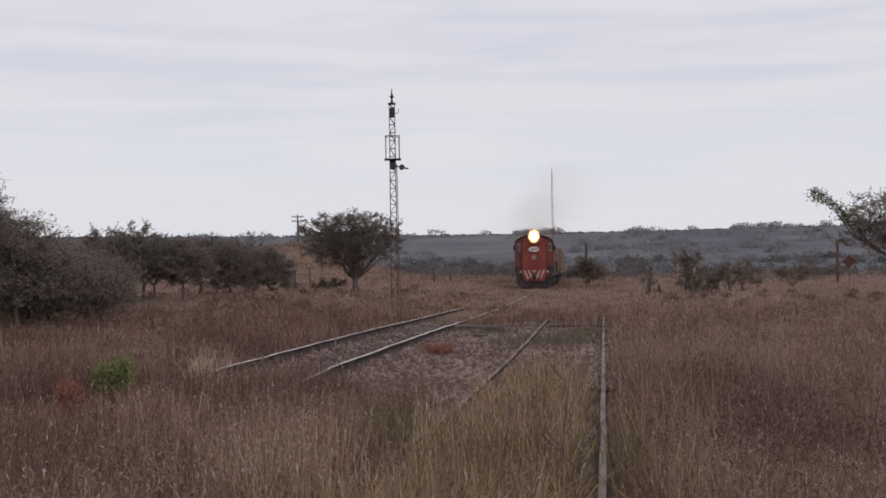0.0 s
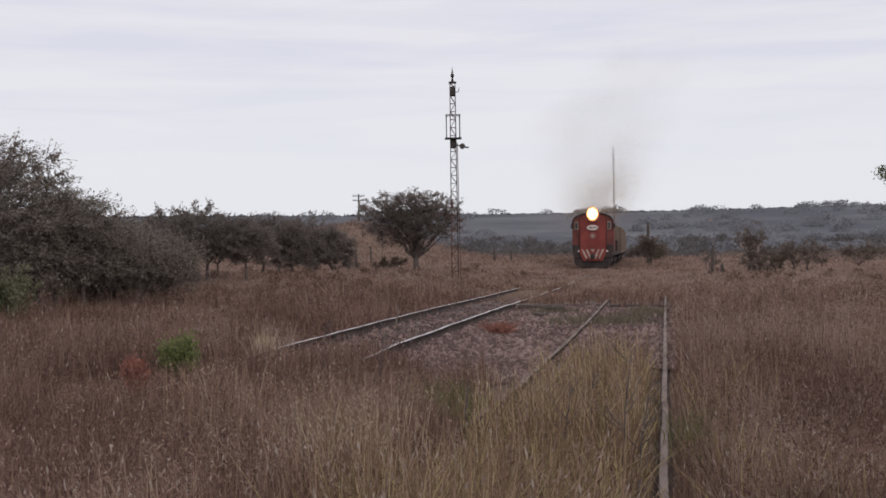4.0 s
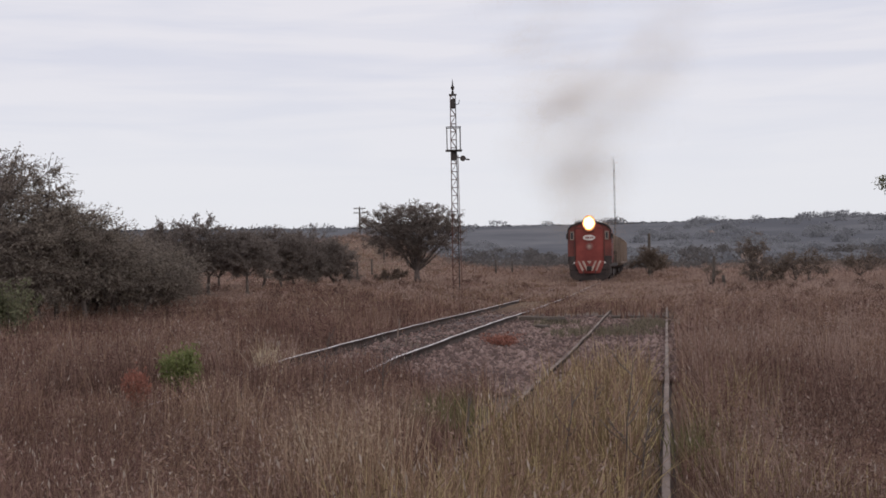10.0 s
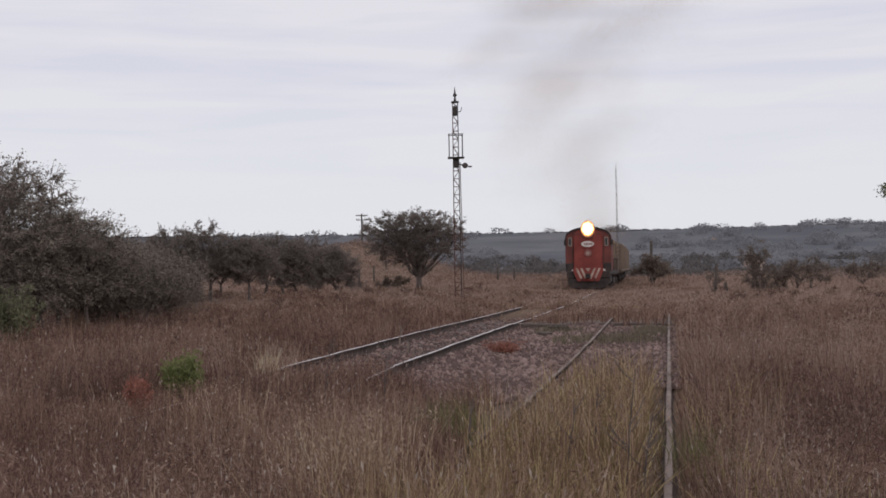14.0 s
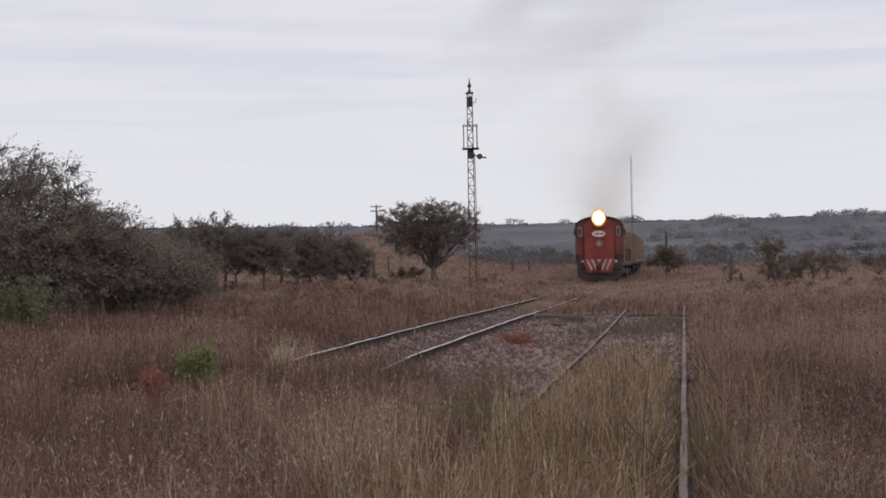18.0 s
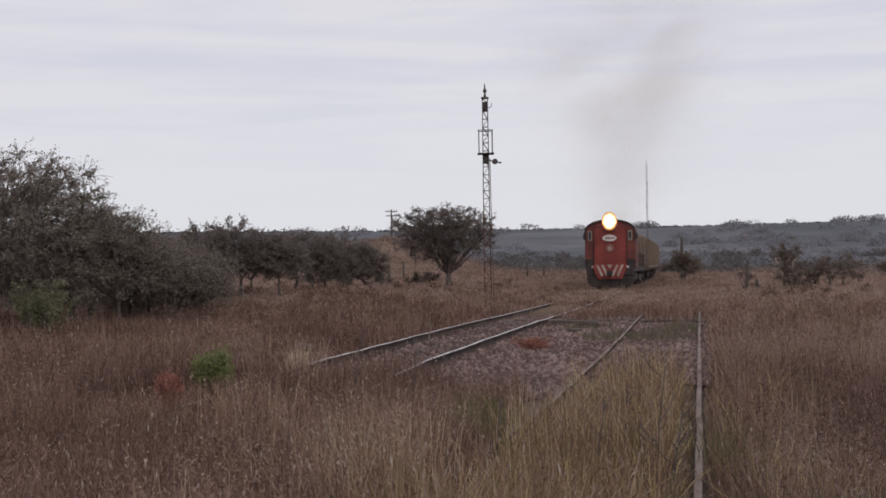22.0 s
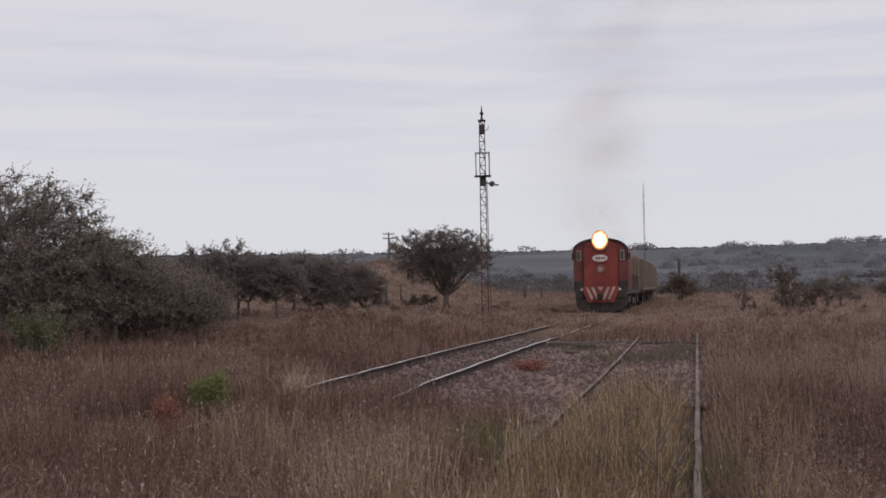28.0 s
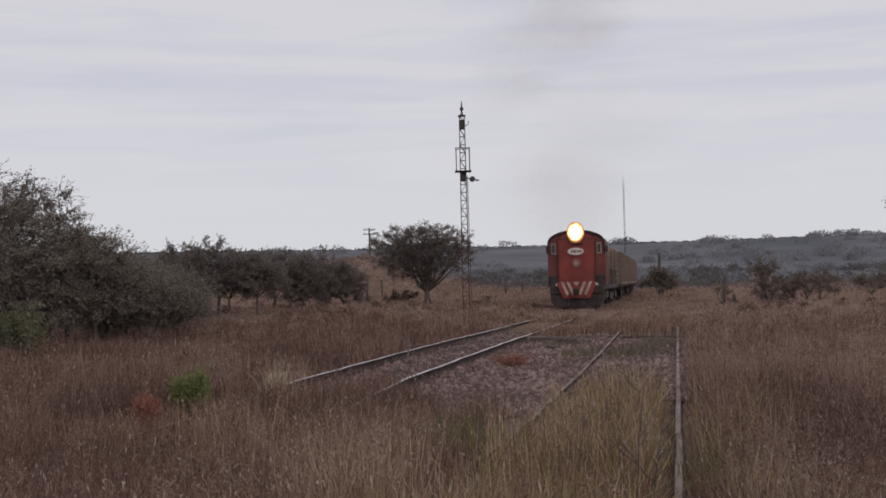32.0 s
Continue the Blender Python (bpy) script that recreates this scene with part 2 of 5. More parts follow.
def ground_mat():
    """Dry pasture near by, bush-covered slopes far off with haze mixed into their grey, told apart by how far out they
    lie.
    """
    m = mat("dry_pasture", (0.13, 0.092, 0.072), (0.20, 0.146, 0.112), 0.10, 0.98, 0, 0.5, 3.0)
    nt = m.node_tree
    N, L = nt.nodes.new, nt.links.new
    b = nt.nodes["Principled BSDF"]
    near = b.inputs["Base Color"].links[0].from_socket
    co, ln = N("ShaderNodeTexCoord"), N("ShaderNodeVectorMath")
    ln.operation = "LENGTH"
    L(co.outputs["Object"], ln.inputs[0])
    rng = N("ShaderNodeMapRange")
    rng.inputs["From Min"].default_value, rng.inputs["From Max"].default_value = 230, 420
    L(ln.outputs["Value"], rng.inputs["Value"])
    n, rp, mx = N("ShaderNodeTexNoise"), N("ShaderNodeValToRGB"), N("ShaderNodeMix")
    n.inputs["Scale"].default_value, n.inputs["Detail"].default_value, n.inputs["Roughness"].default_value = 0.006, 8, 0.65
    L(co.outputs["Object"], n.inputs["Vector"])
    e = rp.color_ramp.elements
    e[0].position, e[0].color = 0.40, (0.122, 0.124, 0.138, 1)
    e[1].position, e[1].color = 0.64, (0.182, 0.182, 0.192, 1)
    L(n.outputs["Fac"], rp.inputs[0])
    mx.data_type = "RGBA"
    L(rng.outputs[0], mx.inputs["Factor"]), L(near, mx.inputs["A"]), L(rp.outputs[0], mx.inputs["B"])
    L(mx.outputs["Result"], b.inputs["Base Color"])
    b.inputs["Specular IOR Level"].default_value = 0.0
    return m


PASTURE = ground_mat()

# ---- building helpers ----


def link(name, bm, material, parent=None):
    me = bpy.data.meshes.new(name)
    bm.to_mesh(me)
    bm.free()
    me.materials.append(material)
    ob = new(name, me)
    if parent:
        ob.parent = parent
    return ob


def part(name, bm, material, parent, label="", smooth=False):
    ob = link(name, bm, material, parent)
    if smooth:
        ob.data.shade_smooth()
    return tagged(ob, label)


def thing(name, m, label, category, group="", kind=""):
    e = new(name)
    e.empty_display_size = 0.3
    e.matrix_world = m
    return tagged(e, label, category, group, kind)


def box(cx, cy, cz, sx, sy, sz, bevel=0.0, m=None, bm=None):
    b = bmesh.new()
    bmesh.ops.create_cube(b, size=1, matrix=Matrix.Translation((cx, cy, cz)) @ Matrix.Diagonal((sx, sy, sz, 1)))
    if bevel:
        bmesh.ops.bevel(b, geom=b.edges[:], offset=bevel, segments=1, affect="EDGES")
    if m is not None:
        b.transform(m)
    return merge(bm, b)


def merge(a, b):
    """Add b's geometry to a (if there is one)."""
    if a is None:
        return b
    me = bpy.data.meshes.new("scratch")
    b.to_mesh(me)
    b.free()
    a.from_mesh(me)
    bpy.data.meshes.remove(me)
    return a


def rod(p, q, r, r2=None, sides=8, bm=None):
    """A tapered round bar from p to q."""
    p, q = Vector(p), Vector(q)
    b = bmesh.new()
    d = q - p
    bmesh.ops.create_cone(b, cap_ends=True, segments=sides, radius1=r, radius2=r if r2 is None else r2, depth=d.length)
    b.transform(Matrix.Translation((p + q) / 2) @ d.to_track_quat("Z", "Y").to_matrix().to_4x4())
    return merge(bm, b)


def prism(outline, y0, y1, bevel=0.0):
    """An outline in x and z, drawn out from y0 to y1."""
    b = bmesh.new()
    lo = [b.verts.new((x, y0, z)) for x, z in outline]
    hi = [b.verts.new((x, y1, z)) for x, z in outline]
    n = len(outline)
    b.faces.new(lo)
    b.faces.new(hi[::-1])
    for i in range(n):
        b.faces.new((lo[i], hi[i], hi[(i + 1) % n], lo[(i + 1) % n]))
    bmesh.ops.recalc_face_normals(b, faces=b.faces)
    if bevel:
        bmesh.ops.bevel(b, geom=[e for e in b.edges if e.calc_face_angle(0) > 0.6], offset=bevel, segments=2, affect="EDGES")
    return b


def mesh_from(name, verts, faces, material, parent=None, kind=""):
    """One mesh from arrays; all faces have as many corners as the array is wide."""
    me = bpy.data.meshes.new(name)
    verts, faces = np.asarray(verts, np.float32), np.asarray(faces, np.int32)
    k = faces.shape[1]
    me.vertices.add(len(verts))
    me.vertices.foreach_set("co", verts.ravel())
    me.loops.add(faces.size)
    me.loops.foreach_set("vertex_index", faces.ravel())
    me.polygons.add(len(faces))
    me.polygons.foreach_set("loop_start", np.arange(0, faces.size, k, dtype=np.int32))
    me.update(calc_edges=True)
    me.validate()
    me.materials.append(material)
    ob = new(name, me)
    if parent:
        ob.parent = parent
    if kind:
        ob["kind"] = kind
    return ob


# ---- the lie of the land ----
GRADE, HEADING = 0.0133, 0.1340           # the line climbs towards the camera; its bearing off the y axis
SIDING_X, MAIN_X = -0.85, -5.45           # the tracks' middles at y = 0
GAUGE = 1.746


def rail_z(y):
    return 0.238 - GRADE * y


def siding_x(y):
    return SIDING_X + HEADING * y


def main_x(y):
    """The running line's middle: straight past the siding, then easing over and curving off far behind."""
    return MAIN_X + HEADING * y + np.interp(y, (32, 40, 50, 60, 72), (0.30, 0.29, 0.22, 0.06, -0.08)) - 0.00022 * np.clip(y - 75, 0, 200) ** 2


def main_z(y):
    """The running line lies a little higher by the siding and sags beyond it."""
    return rail_z(y) + np.interp(y, (2, 9, 16, 18.5, 30, 37, 42, 49, 60, 75), (0.0, -0.08, -0.05, 0.06, 0.06, 0.02, 0.0, -0.03, -0.03, 0.0))


def lumps(x, y, size, seed):
    """Smooth unevenness from a few sine waves, about -1 to 1."""
    r = np.random.RandomState(seed)
    v = 0
    for k in range(6):
        a, p, s = r.uniform(0, 6.28), r.uniform(0, 6.28), size * r.uniform(0.6, 1.7)
        v = v + np.sin((x * np.cos(a) + y * np.sin(a)) * 6.28 / s + p)
    return v / 3.0


def ground_z(x, y):
    x, y = np.asarray(x, float), np.asarray(y, float)
    r = np.hypot(x, y)
    yy = np.clip(y, -60, 260)
    z = 0.10 - GRADE * yy
    off = x - main_x(y)
    # left of the line the ground stands a little higher, and a spoil bank rises behind the signal
    rise = np.clip((-off - 2.6) / 3.0, 0, 1) * np.clip((y - 30) / 25, 0, 1) * np.clip((300 - y) / 100, 0, 1)
    z = z + 0.45 * rise
    z = z + 4.4 * np.exp(-((x + 16.5) / 8.5) ** 2 - ((y - 138) / 30) ** 2)
    far = np.clip((r - 240) / 260, 0, 1)
    z = z - 7.5 * far * far * (3 - 2 * far)
    up = np.clip((r - 620) / 1050, 0, 1)
    z = z + (40.0 + 1.2 * np.clip(x / 500, -0.6, 1)) * up * up * (3 - 2 * up)
    z = z + 0.05 * lumps(x, y, 6.0, 3) * np.clip((np.abs(x - siding_x(y) + 2.0) - 3.5) / 2, 0, 1) * np.clip(1.3 - r / 400, 0, 1)
    z = z + 2.0 * lumps(x, y, 700.0, 5) * np.clip((r - 500) / 600, 0, 1)
    return z


def gz(x, y):
    return float(ground_z(x, y))


def build_ground():
    rad = np.concatenate([[0.02], np.geomspace(1.0, 4600.0, 170)])
    ang = np.linspace(0, 2 * np.pi, 421)[:-1]
    R, A = np.meshgrid(rad, ang, indexing="ij")
    X, Y = R * np.sin(A), R * np.cos(A)
    V = np.stack([X, Y, ground_z(X, Y)], -1).reshape(-1, 3)
    i, j = np.meshgrid(np.arange(len(rad) - 1), np.arange(len(ang)), indexing="ij")
    k, n = (j + 1) % len(ang), len(ang)
    F = np.stack([i * n + j, i * n + k, (i + 1) * n + k, (i + 1) * n + j], -1).reshape(-1, 4)[:, ::-1]
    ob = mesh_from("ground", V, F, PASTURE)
    ob.data.shade_smooth()
    tagged(ob, "dry brown pasture falling away to haze-tinted grey wooded hills", "ground", "", "structure")


build_ground()

# ---- railway tracks ----
RAIL_OUTLINE = [(-0.065, -0.15), (0.065, -0.15), (0.065, -0.138), (0.012, -0.118), (0.010, -0.04), (0.029, -0.03), (0.029, -0.004),
                (0.024, 0.0), (-0.024, 0.0), (-0.029, -0.004), (-0.029, -0.03), (-0.010, -0.04), (-0.012, -0.118), (-0.065, -0.138)]


def rail(parent, xf, zf, side, y0, y1, top, steps=40, shift=0.0, wobble=0.004, seed=1):
    r = np.random.RandomState(seed)
    ys = np.linspace(y0, y1, steps)
    wx, wz = r.normal(0, wobble, steps), r.normal(0, wobble * 0.8, steps)
    n = len(RAIL_OUTLINE)
    V = []
    for i, y in enumerate(ys):
        for ox, oz in RAIL_OUTLINE:
            V.append((xf(y) + side * GAUGE / 2 + shift(y) + ox + wx[i], y, zf(y) + oz + wz[i]))
    F = [(i * n + j, (i + 1) * n + j, (i + 1) * n + (j + 1) % n, i * n + (j + 1) % n) for i in range(steps - 1) for j in range(n)]
    ob = mesh_from("rail", V, F, RAILSTEEL, parent)
    ob.data.materials.append(top)
    for p in ob.data.polygons:
        p.material_index = 1 if p.index % n in (6, 7, 8) else 0
    return ob


def track(name, xf, zf, rails, y_from, y_to, label, top, sunk=0.0, wobble=0.004):
    t = thing(name, Matrix(), label, "railway track", "", "structure")
    for k, (side, y0, y1, shift) in enumerate(rails):
        tagged(rail(t, xf, zf, side, y0, y1, top, max(12, int((y1 - y0) / 0.8)), shift, wobble, 11 + k + len(name)), "steel rail with a worn pale head")
    b = box(0, 0, 0, 2.6, 0.24, 0.16, 0.02)
    proto = None
    y = y_from
    r = random.Random(len(name))
    while y < y_to:
        z = zf(y) - 0.200 - sunk + r.uniform(-0.015, 0.01)
        if proto is None:
            proto = link("sleeper", b, SLEEPERWOOD, t)
            s = proto
        else:
            s = new("sleeper", proto.data)
            s.parent = t
        s.matrix_basis = pose(xf(y) + r.uniform(-0.05, 0.05), y, z, 0, 0, -math.degrees(HEADING) + r.uniform(-2, 2))
        y += 0.66
    return t


straight = lambda y: 0.0
bent = lambda y: float(np.interp(y, (9, 10.5, 12.4, 20, 27, 36.5), (-0.09, -0.06, 0.03, 0.05, 0.015, -0.08)))     # the siding's rail has been pushed about
eased = lambda y: -0.07 - 0.0020 * max(0.0, y - 8)
track("track_1", main_x, main_z, [(-1, -14, 260, straight), (1, -14, 260, straight)], -14, 130, "main line of worn steel rails on old sleepers", RAILTOP, 0.04, 0.0045)
track("track_2", siding_x, rail_z, [(-1, -14, 37.2, bent), (1, -14, 38.6, eased)], -14, 37, "disused siding sunk in stones and dry grass", RAILOLD, 0.10, 0.0045)


def at(px, depth):
    """x of a bearing given by its offset from the middle of the opening view, at that distance."""
    return (px - 784.0) / 2154.0 * depth


# ---- signal, poles and posts ----


def signal_mast(x, y):
    z = gz(x, y)
    t = thing("signal_mast", pose(x, y, z, 0, 0, 4), "tall rusty lattice semaphore signal mast standing in grass", "signal mast", "", "")
    H1, w0, w1 = 6.75, 0.152, 0.115
    wid = lambda h: w0 + (w1 - w0) * h / 9.0
    for sx in (-1, 1):
        for sy in (-1, 1):
            b = bmesh.new()
            rod((sx * wid(-0.15), sy * wid(-0.15), -0.15), (sx * wid(9.0), sy * wid(9.0), 9.0), 0.026, 0.022, 4, b)
            part("leg", b, RUSTIRON if sx < 0 else IRON, t)
    k, h = 0, 0.15
    while h < 8.9:
        h2 = min(h + 0.36, 9.0)
        b = bmesh.new()
        for s in (-1, 1):
            a, c = (-1, 1) if k % 2 else (1, -1)
            rod((a * wid(h), s * wid(h), h), (c * wid(h2), s * wid(h2), h2), 0.011, sides=4, bm=b)
            rod((s * wid(h), a * wid(h), h), (s * wid(h2), c * wid(h2), h2), 0.011, sides=4, bm=b)
            rod((-wid(h), s * wid(h), h), (wid(h), s * wid(h), h), 0.011, sides=4, bm=b)
        part("lattice_brace", b, RUSTIRON, t)
        h, k = h2, k + 1
    # ladder up the side
    b = bmesh.new()
    for dy in (-0.14, 0.14):
        rod((0.25, dy, 0.0), (0.18, dy, 6.3), 0.014, sides=5, bm=b)
    lad = part("ladder", b, RUSTIRON, t, "thin iron ladder")
    for i in range(20):
        hh = 0.3 + i * 0.31
        part("rung", rod((0.25 - 0.07 * hh / 6.3, -0.14, hh), (0.25 - 0.07 * hh / 6.3, 0.14, hh), 0.009, sides=5), RUSTIRON, lad)
    # service platform with its cage
    part("platform", box(0, 0, H1 - 0.25, 0.74, 0.74, 0.05, 0.008), IRON, t, "iron service platform")
    for sx in (-1, 1):
        for sy in (-1, 1):
            part("cage_post", rod((sx * 0.30, sy * 0.30, H1 - 0.24), (sx * 0.30, sy * 0.30, H1 + 0.80), 0.017, sides=6), IRON, t)
    b = bmesh.new()
    for s in (-1, 1):
        rod((-0.34, s * 0.30, H1 + 0.80), (0.34, s * 0.30, H1 + 0.80), 0.018, sides=6, bm=b)
        rod((s * 0.30, -0.32, H1 + 0.80), (s * 0.30, 0.32, H1 + 0.80), 0.018, sides=6, bm=b)
    part("cage_rail", b, IRON, t)
    # lamp and arm gear below the platform
    part("arm_bearing", box(0, -0.05, H1 - 0.50, 0.24, 0.26, 0.40, 0.03), IRON, t)
    arm = part("spectacle_arm", merge(rod((0.10, -0.2, H1 - 0.55), (0.66, -0.2, H1 - 0.68), 0.03, 0.02, 6), box(0.62, -0.2, H1 - 0.67, 0.16, 0.03, 0.07, 0.008)), IRON, t, "lowered spectacle arm")
    b = bmesh.new()
    bmesh.ops.create_cone(b, cap_ends=True, segments=16, radius1=0.13, radius2=0.13, depth=0.05)
    b.transform(Matrix.Translation((0.40, -0.22, H1 - 0.62)) @ Matrix.Rotation(radians(90), 4, "X"))
    part("spectacle_glass", b, IRON, arm)
    part("upper_bearing", box(0, -0.03, 8.62, 0.20, 0.24, 0.44, 0.03), IRON, t)
    part("upper_hook", merge(rod((0.1, -0.1, 8.55), (0.26, -0.1, 8.60), 0.016, sides=6), rod((0.26, -0.1, 8.60), (0.30, -0.1, 8.78), 0.014, sides=6)), IRON, t)
    # capped head and finial
    part("cap", box(0, 0, 9.02, 0.34, 0.34, 0.06, 0.01), IRON, t)
    b = rod((0, 0, 9.05), (0, 0, 9.25), 0.07, 0.035)
    bmesh.ops.create_uvsphere(b, u_segments=10, v_segments=8, radius=0.09, matrix=Matrix.Translation((0, 0, 9.34)))
    rod((0, 0, 9.40), (0, 0, 9.72), 0.045, 0.006, bm=b)
    part("finial", b, IRON, t, "pointed iron finial")


signal_mast(-2.20, 55.0)


def telegraph_pole(x, y, h, arms=2, lean=0.0):
    t = thing("telegraph_pole", pose(x, y, gz(x, y) - 0.2, 0, lean, 12), "grey wooden telegraph pole with cross arms", "telegraph pole", "telegraph poles")
    part("pole", rod((0, 0, 0), (0, 0, h), 0.13, 0.09), TIMBER, t)
    for k in range(arms):
        z = h - 0.25 - 0.55 * k
        arm = part("cross_arm", box(0, -0.1, z, 1.5, 0.10, 0.10, 0.01), TIMBER, t)
        for s in (-0.66, -0.36, 0.36, 0.66):
            part("insulator", rod((s, -0.1, z + 0.05), (s, -0.1, z + 0.22), 0.035, 0.02, 6), IRON, arm)


telegraph_pole(at(528, 152), 152.0, 5.3)


def post(x, y, h, w=0.11, material=TIMBER, label="weathered wooden fence post in dry grass", lean=0.0, group="fence posts"):
    b = box(0, 0, h / 2 - 0.1, w, w, h + 0.2, w * 0.12)
    t = link("fence_post", b, material)
    t.matrix_world = pose(x, y, gz(x, y), lean, lean * 0.6, 7)
    tagged(t, label, "post", group)
    return t


for px, d, h in ((522, 78, 1.35), (548, 92, 1.4), (768, 100, 1.35), (797, 108, 1.3), (570, 110, 1.4)):
    post(at(px, d), d, h, 0.13)
post(at(1038, 120), 120, 4.2, 0.24, TIMBER, "tall dark timber post beside a bush", 0.0, "")
post(at(1038, 118), 118.6, 1.4, 0.2, TIMBER, "short dark timber post", 2.0, "")
post(at(1148, 64), 64, 1.75, 0.12, TIMBER, "leaning dead stump post among weeds", 3.0, "")
post(at(1168, 67), 67, 0.75, 0.14, TIMBER, "short broken stump among weeds", -6.0, "")
post(at(1482, 108), 108, 3.9, 0.20, RUSTIRON, "stout rust-brown post beside a warning sign", 0.5, "")
post(at(1533, 110), 110, 3.2, 0.09, FRAMEPAINT, "slim white-painted post in the pasture", 0.0, "")


for x, d, h in ((-2.40, 27.2, 0.42), (-2.28, 25.5, 0.30), (-1.97, 23.8, 0.26), (-1.72, 21.9, 0.26), (-1.60, 21.8, 0.28), (-3.45, 29.0, 0.36)):
    post(x, d, h, 0.035, FRAMEPAINT, "short pale peg beside the rail", 4.0, "marker pegs")


def warning_sign(x, y):
    t = thing("warning_sign", pose(x, y, gz(x, y), 0, 0, -20), "dark red diamond warning sign on a thin post", "road sign")
    part("sign_post", rod((0, 0, -0.2), (0, 0, 1.9), 0.035), TIMBER, t)
    b = box(0, 0, 0, 0.85, 0.03, 0.85, 0.01)
    b.transform(Matrix.Translation((0, -0.05, 2.0)) @ Matrix.Rotation(radians(45), 4, "Y"))
    part("sign_plate", b, SIGNRED, t, "dark red square plate on its corner")


warning_sign(at(1503, 106), 106)


def antenna(x, y, h):
    z = gz(x, y)
    t = thing("radio_antenna", pose(x, y, z), "very thin tall grey radio antenna far away", "antenna")
    b = bmesh.new()
    for k in range(3):
        a = k * 2.094
        rod((0.32 * math.cos(a), 0.32 * math.sin(a), 0), (0.32 * math.cos(a), 0.32 * math.sin(a), h), 0.075, sides=4, bm=b)
    part("lattice_column", b, IRON, t)
    part("tip", rod((0, 0, h), (0, 0, h + 2.5), 0.12, 0.05, 6), IRON, t)
    for k in range(12):
        part("stay_ring", box(0, 0, h * (k + 1) / 13, 0.75, 0.75, 0.25, 0.02), IRON, t)


antenna(at(979, 560), 560, 50.0)


def shed(x, y, w=5.0, h=2.4):
    t = thing("far_shed", pose(x, y, gz(x, y), 0, 0, 25), "small pale shed far off behind bushes", "shed")
    part("wall", box(0, 0, h / 2, w, 4, h, 0.03), STRIPE, t)
    part("roof", prism([(-w * 0.54, h - 0.05), (w * 0.54, h - 0.05), (0, h + 0.7)], -2.2, 2.2), STRIPE, t)


shed(at(1147, 1130), 1130)
shed(at(1216, 330), 330, 4.0, 4.0)

# ---- trees and bushes ----


def limb_tube(V, F, pts, r0, r1, sides=5):
    """Adds a tapered tube along the points."""
    pts = [Vector(p) for p in pts]
    base = len(V)
    n = len(pts)
    for i, p in enumerate(pts):
        d = (pts[min(i + 1, n - 1)] - pts[max(i - 1, 0)]).normalized()
        a = d.orthogonal().normalized()
        c = d.cross(a)
        r = r0 + (r1 - r0) * i / (n - 1)
        for k in range(sides):
            t = 6.2832 * k / sides
            V.append(tuple(p + a * (r * math.cos(t)) + c * (r * math.sin(t))))
    for i in range(n - 1):
        for k in range(sides):
            F.append((base + i * sides + k, base + i * sides + (k + 1) % sides, base + (i + 1) * sides + (k + 1) % sides, base + (i + 1) * sides + k))


def leaf_cloud(centres, spread, per, size, rs, up=0.0):
    """Small pointed leaves (triangles) about each centre."""
    c = np.repeat(np.asarray(centres), per, axis=0)
    n = len(c)
    p = c + rs.normal(0, 1, (n, 3)) * spread
    d = rs.normal(0, 1, (n, 3))
    d[:, 2] += up
    d /= np.linalg.norm(d, axis=1)[:, None]
    e = np.cross(d, rs.normal(0, 1, (n, 3)))
    e /= np.linalg.norm(e, axis=1)[:, None] + 1e-6
    s = size * rs.uniform(0.6, 1.5, (n, 1))
    V = np.stack([p - e * s * 0.32, p + e * s * 0.32, p + d * s], 1).reshape(-1, 3)
    return V, np.arange(3 * n).reshape(-1, 3)


